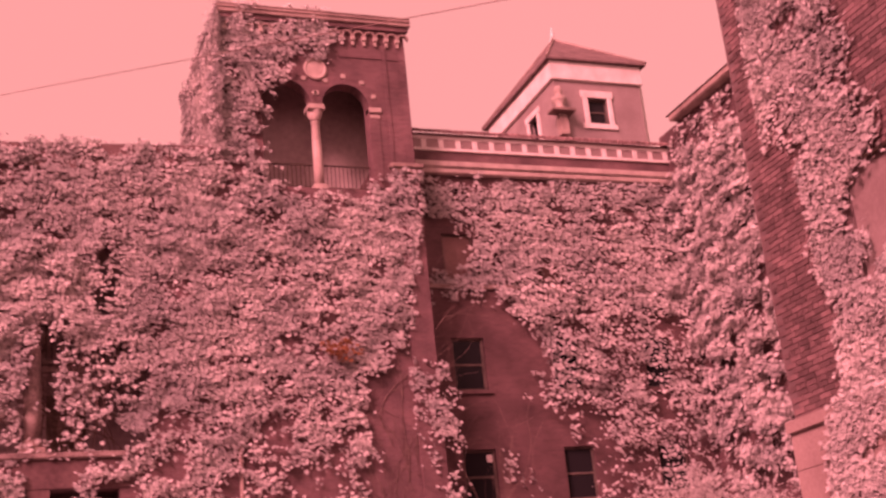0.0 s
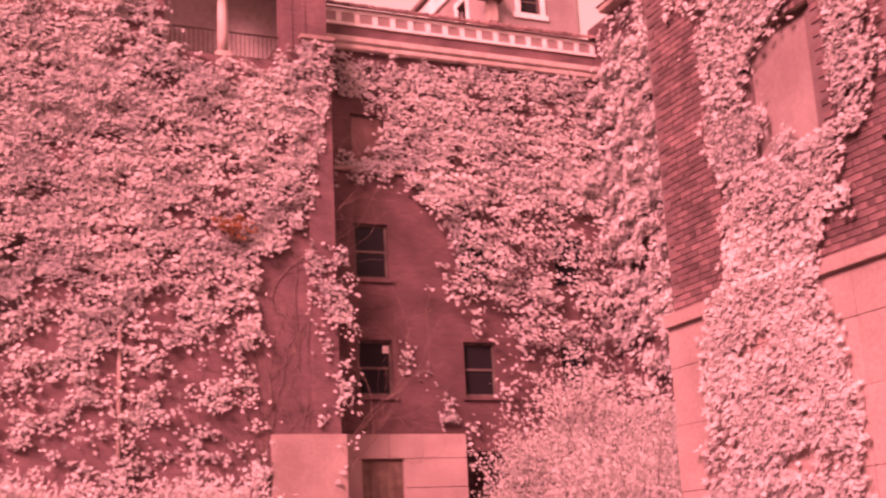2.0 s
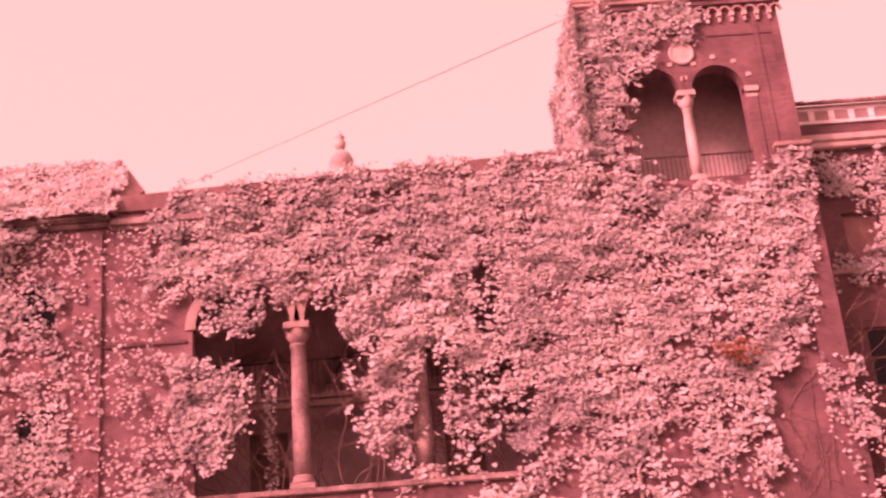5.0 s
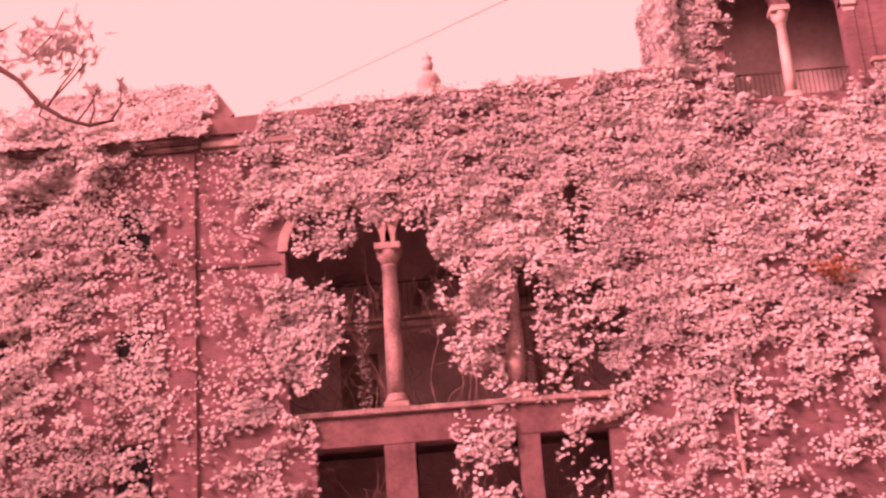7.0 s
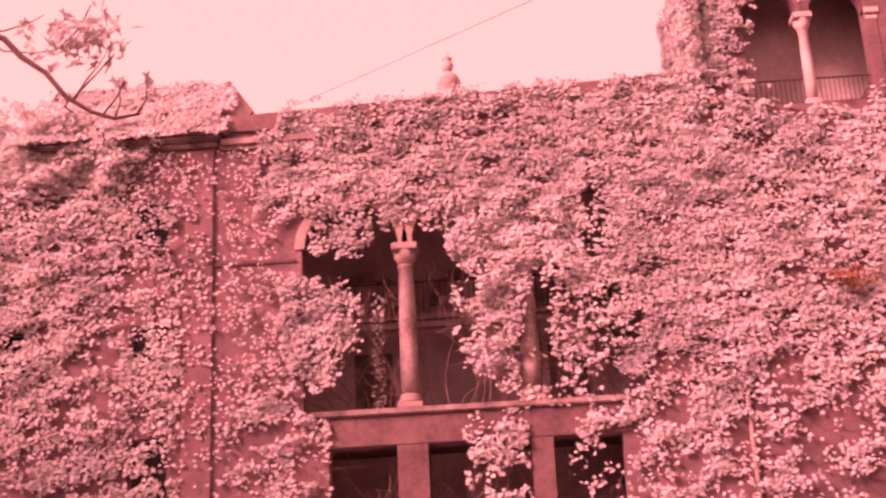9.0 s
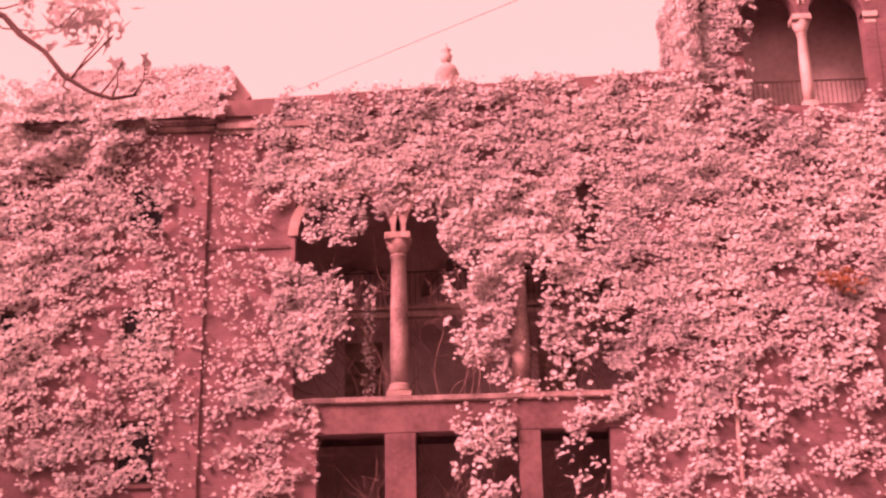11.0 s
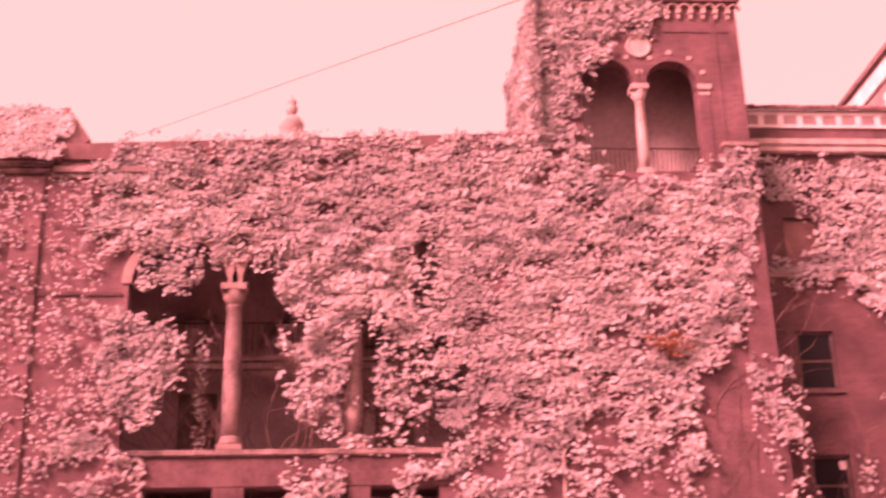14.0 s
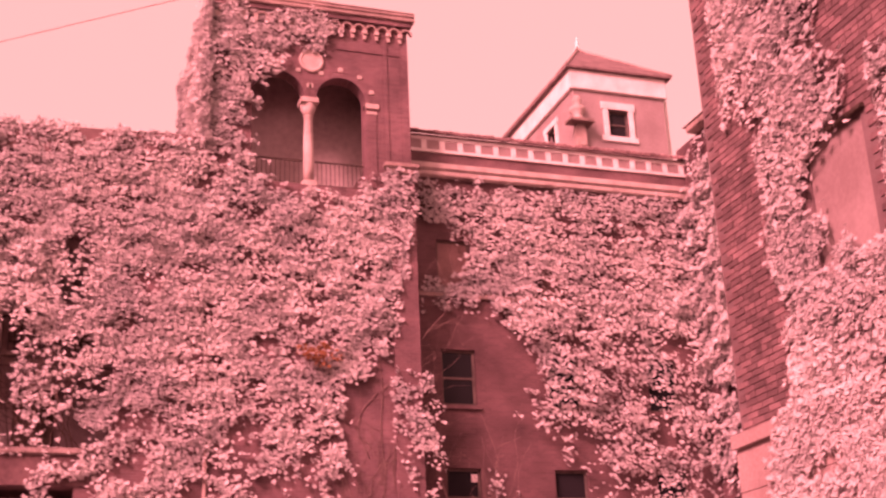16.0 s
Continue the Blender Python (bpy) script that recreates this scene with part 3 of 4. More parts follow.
v = [bm.verts.new((x, y, z)) for y in (WA + 1.0, WA + 1.15) for x, z in ((8.75, 14.8), (10.3, 14.8), (10.3, 17.2))]
for f in ((0, 1, 2), (5, 4, 3), (0, 3, 4, 1), (1, 4, 5, 2), (2, 5, 3, 0)):
    bm.faces.new([v[k] for k in f])
part("stair_side", bm, STUCCO, tower, "slanting side of an inner stair")
for a, b in ARCHES:
    r = part("railing", box(box(B(), a, b, WA + 0.24, WA + 0.28, 15.95, 15.99), a, b, WA + 0.24, WA + 0.28, 15.25, 15.28), IRON, tower, "thin iron railing")
    for k in range(11):
        x = a + 0.07 + k * (b - a - 0.12) / 10.5
        part("bar", box(B(), x, x + 0.016, WA + 0.25, WA + 0.266, 15.28, 15.95), IRON, r)
part("downpipe", tube(B(), [(5.02, WA - 0.07, FOOT), (5.02, WA - 0.07, 6), (5.03, WA - 0.07, 10.4)], 0.06, 10), STONE, tower, "weathered downpipe among the leaves")
part("corner_cap", box(box(B(), 9.9, 10.95, WA - 0.22, WA + 0.1, 15.85, 16.0, 0.03), 10.0, 10.87, WA - 0.14, WA + 0.1, 15.7, 15.85, 0.02), STONE, tower, "stone capping of a corner buttress")
part("buttress", box(B(), 10.05, 10.8, WA - 0.1, WA, FOOT, 15.7, 0.01), BRICK, tower)
part("drainpipe", tube(B(), [(11.05, WB - 0.1, FOOT), (11.05, WB - 0.1, 9), (11.05, WB - 0.1, 16.3)], 0.07, 10), FRAME, tower, "dull iron drainpipe")

# ---- rear wing with sash windows ----
rear = thing("rear_wing", "four-storey brick wing with sash windows and a tiled eave", "building")
wins = []
for x0 in (11.82, 15.07, 18.3):
    for z0, z1 in ((5.97, 7.56), (9.33, 10.96), (12.75, 14.3)):
        wins.append((x0, x0 + 1.03, z0, z1))
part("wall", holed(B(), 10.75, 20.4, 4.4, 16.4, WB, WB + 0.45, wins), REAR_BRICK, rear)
for w in wins:
    sash_window(rear, *w, WB, sill=w[2] < 12, board=w[2] > 12)
part("string_course", box(B(), 11.13, 20.4, WB - 0.1, WB, 12.5, 12.64, 0.02), STONE, rear, "stone string course")
part("cornice", box(box(B(), 10.76, 20.6, WB - 0.26, WB + 0.4, 16.44, 16.66, 0.04), 10.76, 20.6, WB - 0.2, WB + 0.4, 16.26, 16.44, 0.03), PALE_STONE, rear, "pale moulded stone cornice")
part("attic_wall", box(B(), 10.76, 20.6, WB + 0.05, WB + 0.4, 16.64, 17.62), BRICK, rear)
part("frieze_band", box(box(B(), 10.76, 20.6, WB - 0.02, WB + 0.05, 17.1, 17.2, 0.01), 10.76, 20.6, WB - 0.02, WB + 0.05, 17.5, 17.62, 0.01), WHITE, rear, "white painted frieze band")
part("frieze_panel", box(B(), 10.76, 20.6, WB + 0.01, WB + 0.05, 17.2, 17.5), PANEL_PLASTER, rear)
for k in range(17):
    x = 10.9 + k * 0.58
    part("frieze_block", box(B(), x, x + 0.17, WB - 0.02, WB + 0.05, 17.2, 17.5, 0.008), WHITE, rear)
part("eave_tiles", tile_row(B(), 10.85, 20.7, WB - 0.18, 17.66, 3.0, 1.45, 0.22, 0.095), TILE, rear, "half-round clay eave tiles")
bm = B()
v = [bm.verts.new((x, y, z)) for x in (10.76, 20.7) for y, z in ((WB - 0.12, 17.62), (WB + 2.9, 19.1), (WB + 2.9, 17.62))]
for f in ((0, 3, 4, 1), (1, 4, 5, 2), (2, 5, 3, 0), (0, 1, 2), (5, 4, 3)):
    bm.faces.new([v[k] for k in f])
part("roof", bm, TILE, rear)
part("body", box(B(), 11.2, 24.4, WB + 2.9, 45, FOOT, 18.0), STUCCO, rear)
# stone plinth with its old door
for x0, x1, z0, z1 in ((8.9, 10.95, FOOT, 4.76), (11.15, 11.74, FOOT, 4.2), (11.15, 12.55, 4.2, 4.88), (12.55, 14.9, 4.2, 4.88), (12.97, 14.9, FOOT, 3.4), (12.97, 14.9, 3.4, 4.2)):
    y = WB - 0.22 if x0 > 11 else WA - 0.12
    part("plinth_stone", box(B(), x0, x1 - 0.006, y, y + 0.4 if x0 < 11 else WB + 0.3, z0, z1 - 0.006, 0.015), BLOCK, rear)
d = part("door", box(B(), 11.742, 12.965, WB - 0.08, WB - 0.02, FOOT, 4.19, 0.01), WOOD, rear, "old closed wooden door")
for k in range(5):
    part("board", box(B(), 11.76 + k * 0.24, 11.99 + k * 0.24, WB - 0.1, WB - 0.08, FOOT, 4.17, 0.006), WOOD, d)
part("paper", box(B(), 12.6, 12.78, WB + 0.138, WB + 0.143, 7.2, 7.42), WHITE, rear, "white paper stuck in the window")

# ---- roof tower with the pyramid roof ----
cupola = thing("roof_tower", "plastered square roof tower with a low tiled pyramid roof", "tower")
CX0, CX1, CY0, CY1 = 19.45, 23.25, 38.0, 44.2
part("wall", holed(B(), CX0, CX1, 18.0, 23.05, CY0, CY0 + 0.4, [(20.82, 21.67, 21.25, 22.35)]), CUPOLA_WALL, cupola)
part("wall", holed(B(), CY0 + 0.4, CY1, 18.0, 23.05, CX0, CX0 + 0.4, [(39.7, 40.5, 21.25, 22.35)], axis="y"), CUPOLA_WALL, cupola)
part("wall", box(box(B(), CX1 - 0.4, CX1, CY0 + 0.4, CY1, 18.0, 23.05), CX0 + 0.4, CX1 - 0.4, CY1 - 0.4, CY1, 18.0, 23.05), CUPOLA_WALL, cupola)
part("fascia", box(B(), CX0 - 0.12, CX1 + 0.12, CY0 - 0.12, CY1 + 0.12, 23.05, 23.86, 0.03), WHITE, cupola, "broad white painted fascia")
bm = B()
v = [bm.verts.new(c) for c in ((CX0 - 0.28, CY0 - 0.25, 23.86), (CX1 + 0.3, CY0 - 0.3, 23.86), (CX1 + 0.3, CY1 + 0.3, 23.86), (CX0 - 0.28, CY1 + 0.4, 23.86), ((CX0 + CX1) / 2, (CY0 + CY1) / 2, 26.62), (CX0 - 0.28, CY0 - 0.25, 23.94), (CX1 + 0.3, CY0 - 0.3, 23.94), (CX1 + 0.3, CY1 + 0.3, 23.94), (CX0 - 0.28, CY1 + 0.4, 23.94))]
for f in ((3, 2, 1, 0), (0, 1, 6, 5), (1, 2, 7, 6), (2, 3, 8, 7), (3, 0, 5, 8), (5, 6, 4), (6, 7, 4), (7, 8, 4), (8, 5, 4)):
    bm.faces.new([v[k] for k in f])
part("roof", bm, ROOF, cupola)
top = Vector(((CX0 + CX1) / 2, (CY0 + CY1) / 2, 26.62))
for cx, cy in ((CX0, CY0), (CX1, CY0), (CX0, CY1)):
    part("hip_tiles", tube(B(), [Vector((cx + (-0.28 if cx == CX0 else 0.3), cy + ((-0.25 if cx == CX0 else -0.3) if cy == CY0 else 0.4), 23.96)), top + Vector((0, 0, 0.02))], 0.06, 8), STONE, cupola)
part("finial", lathe(B(), top.x, top.y, [(0.12, 26.5), (0.12, 26.7), (0.05, 26.8), (0.09, 26.9), (0.04, 27.05), (0.015, 27.25)], 10), WHITE, cupola, "small white finial")
part("lightning_cable", tube(B(), [top + Vector((-0.05, -0.1, 0.1)), top + Vector((-0.55, -0.7, -0.5))], 0.035, 6), WHITE, cupola)
for x0, x1, z0, z1 in ((20.62, 20.82, 21.1, 22.5), (21.67, 21.87, 21.1, 22.5), (20.55, 21.94, 22.35, 22.66), (20.5, 21.99, 21.02, 21.25)):
    part("window_surround", box(B(), x0, x1, CY0 - 0.08 - 0.003 * (x1 - x0), CY0 + 0.1, z0, z1, 0.015), WHITE, cupola, "white stone window surround")
sash_window(cupola, 20.82, 21.67, 21.25, 22.35, CY0, sill=False)
for y0, y1, z0, z1 in ((39.52, 39.7, 21.1, 22.5), (40.5, 40.68, 21.1, 22.5), (39.45, 40.75, 22.35, 22.6), (39.45, 40.75, 21.08, 21.25)):
    part("window_surround", box(B(), CX0 - 0.08 - 0.003 * (y1 - y0), CX0 + 0.1, y0, y1, z0, z1, 0.015), WHITE, cupola)
part("pane", box(B(), CX0 + 0.2, CX0 + 0.21, 39.7, 40.5, 21.25, 22.35), GLASS, cupola)
# white box paints the rim of light down the right edge
part("downpipe", box(B(), CX1 + 0.1, CX1 + 0.5, CY0 + 0.6, CY0 + 0.9, 18, 23.4, 0.03), WHITE, cupola, "white upright standing in for the bright rim of the roof tower")
part("bracket", box(box(B(), CX0 - 0.45, CX0 + 0.55, CY0 - 0.55, CY0, 21.5, 21.62, 0.02), CX0 - 0.1, CX0 + 0.3, CY0 - 0.3, CY0, 20.6, 21.5, 0.03), STONE, cupola, "stone corner bracket")
bust = part("stone_bust", lathe(B(), CX0 - 0.02, CY0 - 0.3, [(0.2, 21.62), (0.22, 21.7), (0.12, 21.8), (0.3, 21.95), (0.3, 22.1), (0.11, 22.2), (0.17, 22.32), (0.18, 22.45), (0.1, 22.6), (0.02, 22.63)], 14), PALE_STONE)
tagged(bust, "pale stone bust on a corner bracket", "statue")

# ---- side wing at right angles ----
side = thing("side_wing", "creeper-grown brick wing joined to the rear wall", "building")
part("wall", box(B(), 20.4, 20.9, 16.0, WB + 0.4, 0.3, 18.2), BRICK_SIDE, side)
part("eave", box(B(), 20.05, 21.5, 16.0, WB - 0.9, 18.2, 18.42, 0.03), STONE, side)
bm = B()
v = [bm.verts.new((x, y, z)) for y in (16.0, WB - 0.8) for x, z in ((20.0, 18.42), (24.5, 20.4), (24.5, 18.42))]
for f in ((0, 1, 4, 3), (1, 2, 5, 4), (2, 0, 3, 5), (0, 2, 1), (3, 4, 5)):
    bm.faces.new([v[k] for k in f])
part("roof", bm, TILE, side)

sw = part("window", box(B(), 20.34, 20.4, 28.6, 29.3, 14.8, 16.1, 0.01), FRAME, side)
part("pane", box(B(), 20.325, 20.338, 28.68, 29.22, 14.88, 16.02), GLASS, sw)
# ---- near wing: brick over a stone plinth ----
NX, NY0, NY1 = 8.19, 2.0, 11.5
near = thing("near_wing", "brick wing over a pale stone plinth, partly grown with creeper", "building")
PANEL = (8.62, 9.6, 5.02, 6.55)
NWIN = (6.3, 7.4, 4.82, 6.4)
VENT = (7.2, 7.67, 3.96, 4.18)
near_wall = part("wall", holed(B(), NY0, NY1 - 0.002, 1.0, 13.0, NX + 0.012, NX + 0.45, [PANEL, NWIN, VENT], axis="y"), MORTAR, near)
part("end_wall", box(B(), NX + 0.46, NX + 6, NY1 - 0.45, NY1 - 0.004, 1.0, 13.0), BRICK, near)
part("blind_panel", box(B(), NX + 0.04, NX + 0.2, PANEL[0], PANEL[1], PANEL[2], PANEL[3], 0.01), PANEL_PLASTER, near, "plastered blind window panel")
part("panel_lintel", box(B(), NX - 0.05, NX + 0.05, PANEL[0] - 0.1, PANEL[1] + 0.1, PANEL[3] + 0.002, PANEL[3] + 0.06, 0.01), IRON, near, "thin dark iron lintel")
part("panel_arch", box(B(), NX - 0.02, NX + 0.05, PANEL[0] - 0.05, PANEL[1] + 0.05, PANEL[2] - 0.12, PANEL[2] - 0.002, 0.015), BLOCK, near)
w = part("window", box(box(box(B(), NX + 0.06, NX + 0.14, NWIN[0], NWIN[1], NWIN[2], NWIN[2] + 0.08), NX + 0.06, NX + 0.14, NWIN[1] - 0.08, NWIN[1], NWIN[2] + 0.08, NWIN[3]), NX + 0.06, NX + 0.14, NWIN[0], NWIN[0] + 0.08, NWIN[2] + 0.08, NWIN[3]), FRAME, near)
part("pane", box(B(), NX + 0.1, NX + 0.106, NWIN[0] + 0.08, NWIN[1] - 0.08, NWIN[2] + 0.08, NWIN[3]), GLASS, w)
part("rod", tube(B(), [(NX - 0.03, 7.1, 4.8), (NX - 0.03, 7.72, 4.84)], 0.012, 6), IRON, near)
vent = part("vent", box(B(), NX + 0.1, NX + 0.14, VENT[0], VENT[1], VENT[2], VENT[3]), FRAME, near, "dark louvred vent")
for k in range(6):
    part("slat", box(B(), NX + 0.0, NX + 0.1, VENT[0], VENT[1], VENT[2] + 0.01 + k * 0.035, VENT[2] + 0.022 + k * 0.035), IRON, vent)
y = NY0
k = 0
while y < NY1 - 0.01:
    y1 = min(y + (0.92, 1.18, 1.05)[k % 3], NY1)
    if NY1 - y1 < 0.3:
        y1 = NY1
    for z0, z1, o in ((3.70, 3.85, 0.16), (3.22, 3.69, 0.10), (2.55, 3.21, 0.10), (1.8, 2.54, 0.12), (-0.6, 1.79, 0.12)):
        part("plinth_block", box(B(), NX - o, NX + 0.3, y + 0.002, y1 - 0.002, z0 - 0.003, z1 + 0.003, 0.006), BLOCK, near)
    y, k = y1, k + 1
part("plinth_step", box(B(), NX - 0.2, NX - 0.1, 6.0, 7.8, 3.12, 3.24, 0.015), BLOCK, near, "short stone ledge")

# ---- plain unseen walls, added to close the yard and shade the lower facades ----
for name, c in (("unseen_wall_west", (-36.6, -36.0, -16, WA - 0.01, -0.8, 24.0)), ("unseen_wall_south", (-36.0, 24.0, -16.6, -16.0, -0.8, 12.0)), ("unseen_wall_east", (24.0, 24.6, -16, 16, -0.8, 16.0))):
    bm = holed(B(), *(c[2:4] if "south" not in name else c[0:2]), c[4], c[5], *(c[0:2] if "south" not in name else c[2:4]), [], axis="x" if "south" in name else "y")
    tagged(part(name, bm, BRICK if "south" in name else BRICK_SIDE), "plain unseen brick wall added to close the yard and block low light", "wall", "", "structure")

# ---- creeper ----
creeper("creeper_on_loggia", "thick pale creeper hanging over the loggia wall", WA, "x", -1, [
    ([(-6.2, 15.9), (4.9, 16.3), (4.9, 12.9), (2.6, 13.1), (-0.2, 12.9), (-1.6, 13.2), (-2.4, 13.1), (-3.3, 12.5), (-4.2, 13.2), (-5.2, 13.3), (-5.8, 13.0), (-6.6, 12.8), (-7.2, 13.2), (-7.0, 15.0)], 230, 0.5),
    ([(-5.8, 13.0), (-4.2, 13.1), (-4.1, 12.2), (-4.9, 11.6), (-5.6, 12.0)], 150, 0.5),
    ([(-3.9, 13.2), (-2.7, 13.2), (-2.9, 12.3), (-3.7, 12.3)], 110, 0.4),
    ([(-1.6, 9.4), (-0.5, 9.6), (-0.55, 7.8), (-1.4, 7.8)], 75, 0.4),
    ([(-0.9, 7.9), (2.9, 8.0), (2.9, 7.35), (-0.9, 7.35)], 50, 0.3),
    ([(0.35, 9.6), (2.7, 9.8), (2.7, 7.7), (0.45, 7.7)], 70, 0.5),
    ([(-0.7, 12.6), (0.3, 12.6), (0.2, 10.9), (-0.6, 10.9)], 130, 0.5),
    ([(-2.0, 13.3), (0.9, 13.2), (0.6, 12.0), (0.9, 11.5), (0.1, 11.0), (-0.45, 10.4), (-0.5, 9.2), (-0.6, 8.6), (-1.4, 8.2), (-1.9, 9.4), (-1.5, 10.8), (-2.2, 11.4)], 230, 0.8),
    ([(0.3, 13.3), (2.7, 13.3), (2.7, 10.4), (0.3, 10.8)], 105, 0.5),
    ([(-3.0, 13.3), (-1.8, 13.3), (-1.9, 12.2), (-2.7, 12.4)], 70, 0.4),
    ([(0.2, 10.8), (1.8, 11.4), (2.6, 10.4), (2.5, 8.0), (1.6, 8.6), (0.6, 8.3)], 110, 0.6),
    ([(2.2, 13.3), (5.6, 15.3), (6.3, 15.2), (7.0, 14.75), (9.2, 14.8), (9.8, 15.5), (10.3, 15.8), (10.9, 15.6), (10.6, 14.6), (10.4, 13.0), (9.9, 11.8), (10.2, 11.0), (9.3, 10.2), (8.3, 9.0), (8.6, 7.6), (8.2, 6.0), (8.9, 4.8), (8.6, 3.6), (7.6, 2.5), (2.0, 2.5), (2.2, 6.0), (1.9, 9.0), (2.2, 11.4)], 230, 0.5),
    ([(-6.9, 11.3), (-5.9, 11.1), (-4.9, 10.6), (-4.4, 9.6), (-5.0, 8.7), (-5.5, 8.0), (-6.4, 8.4), (-6.6, 10.2)], 220, 0.6),
    ([(-7.6, 8.0), (-5.5, 7.6), (-5.3, 6.4), (-5.6, 2.5), (-7.6, 2.5)], 200, 0.5),
    ([(-2.0, 7.5), (-0.6, 7.4), (-0.4, 6.0), (-0.6, 4.6), (-1.2, 4.4), (-1.6, 5.4)], 200, 0.5),
    ([(0.9, 7.0), (2.2, 7.6), (2.2, 2.5), (0.4, 2.5), (0.3, 5.0)], 150, 0.5),
    ([(-5.4, 3.6), (0.4, 4.0), (0.4, 2.5), (-5.4, 2.5)], 150, 0.7),
    ([(-9.6, 12.0), (-8.9, 11.0), (-8.9, 6.0), (-9.6, 5.0)], 40, 0.25),
    ([(-8.2, 9.0), (-6.6, 8.6), (-6.4, 3.0), (-8.0, 3.0)], 120, 0.3),
], seed=3)
creeper("sparse_creeper", "thin scattered young creeper on bare brick", WA - 0.08, "x", -1, [
    ([(-8.2, 15.0), (-6.7, 14.7), (-6.6, 7.8), (-8.1, 7.4)], 42, 0.2),
    ([(-10.9, 14.9), (-9.0, 14.9), (-8.9, 2.5), (-10.6, 2.5)], 50, 0.2),
    ([(-9.0, 14.9), (-8.2, 14.9), (-8.2, 2.5), (-8.9, 2.5)], 40, 0.15),
    ([(-10.7, 13.7), (-9.3, 13.7), (-9.3, 8.4), (-10.6, 8.4)], 70, 0.2),
], seed=9, size=(0.09, 0.19))
creeper("strand_on_tower_corner", "dense strand of creeper climbing the tower corner", WA - 0.1, "x", -1, [
    ([(9.9, 9.7), (10.6, 9.9), (11.3, 9.0), (11.4, 7.6), (11.2, 6.4), (11.3, 5.2), (10.9, 3.2), (10.6, 3.2), (10.5, 5.4), (10.6, 7.0), (10.1, 8.0)], 150, 0.25)], seed=17, size=(0.11, 0.2))
creeper("creeper_on_left_block", "dense pale creeper over the end block", WA, "x", -1, [
    ([(-17, 14.3), (-13.6, 14.4), (-13.2, 15.5), (-10.8, 15.4), (-10.6, 12.0), (-11.2, 9.0), (-10.7, 6.0), (-11.0, 2.5), (-17, 2.5)], 200, 0.55),
    ([(-15.5, 15.8), (-13.4, 16.6), (-11.4, 15.9), (-9.6, 15.5), (-10.0, 14.9), (-11.0, 14.3), (-15.5, 13.5)], 260, 1.1),
    ([(-10.8, 10.0), (-9.2, 9.0), (-9.0, 3.0), (-10.9, 3.0)], 130, 0.4),
], seed=11)
creeper("creeper_on_end_roof", "pale creeper spreading over the low tiled roof", lambda z: WA - 0.4 + (z - 15.3) * 0.78, "x", -1, [
    ([(-13.4, 17.4), (-8.7, 17.75), (-7.8, 16.8), (-8.1, 15.2), (-13.9, 15.2)], 260, 0.4)], seed=13)
creeper("creeper_on_tower_side", "pale creeper on the sunny flank of the tower", TX0, "y", -1, [
    ([(WA - 0.4, 20.9), (WA + 6.0, 20.7), (WA + 6.0, 16.2), (WA - 0.4, 16.2)], 260, 0.5),
    ([(WA - 0.4, 18.5), (WA + 2.0, 18.0), (WA + 2.0, 16.0), (WA - 0.4, 16.0)], 200, 1.1)], seed=23)
creeper("creeper_on_tower", "pale creeper over one half of the tower", WA, "x", -1, [
    ([(4.8, 20.9), (7.0, 21.1), (8.3, 20.9), (8.8, 20.2), (8.2, 19.6), (7.4, 19.5), (6.8, 19.0), (6.2, 18.6), (5.95, 17.4), (5.75, 16.6), (6.2, 15.7), (6.2, 15.0), (4.5, 15.0)], 240, 0.4),
], seed=21)
creeper("creeper_on_rear_wall", "creeper clinging below the rear cornice", WB, "x", -1, [
    ([(11.2, 15.9), (20.3, 16.5), (20.3, 12.0), (16, 12.2), (14.2, 11.6), (13.2, 12.3), (11.2, 12.4), (11.3, 12.75), (12.8, 13.1), (12.9, 14.6), (11.6, 14.9)], 170, 0.4),
    ([(13.4, 12.3), (20.3, 13.0), (20.3, 2.6), (16.6, 2.6), (16.0, 5.0), (15.9, 7.8), (14.6, 8.0), (14.3, 9.4), (15.0, 10.4)], 95, 1.0),
    ([(14.1, 6.0), (14.9, 5.6), (15.6, 4.6), (16.2, 3.2), (15.4, 2.8), (14.9, 4.4), (14.2, 5.2)], 140, 0.4),
    ([(12.9, 7.6), (13.2, 7.5), (14.5, 6.0), (14.1, 5.9)], 70, 0.08),
], seed=31)
creeper("creeper_on_side_wing", "deep leafy creeper over the side wing", 20.4, "y", -1, [
    ([(23.5, 16.1), (30.0, 17.0), (32.0, 16.4), (32.2, 2.6), (23.5, 2.6)], 190, 1.0),
    ([(23.5, 18.0), (32.0, 18.0), (32.0, 15.5), (23.5, 15.0)], 45, 0.3),
], seed=41, size=(0.15, 0.27))
creeper("creeper_on_near_wing", "pale creeper over brick and plinth of the near wing", lambda z: np.where(z > 3.9, NX + 0.0, NX - 0.11), "y", -1, [
    ([(11.0, 12.5), (9.0, 12.5), (9.3, 9.9), (9.0, 7.4), (8.7, 6.7), (9.5, 6.6), (9.65, 5.2), (8.7, 5.05), (8.3, 5.3), (8.2, 4.7), (8.8, 3.9), (8.5, 2.8), (8.3, 1.2), (11.0, 1.2), (10.7, 2.4), (10.5, 3.6), (10.4, 4.4), (10.2, 5.2), (10.3, 6.2), (10.5, 7.2), (11.0, 7.8)], 620, 0.15),
    ([(8.25, 7.2), (7.8, 7.2), (7.5, 5.6), (8.0, 5.0), (8.3, 5.4)], 560, 0.14),
], seed=51, size=(0.07, 0.14), thin=0.0)
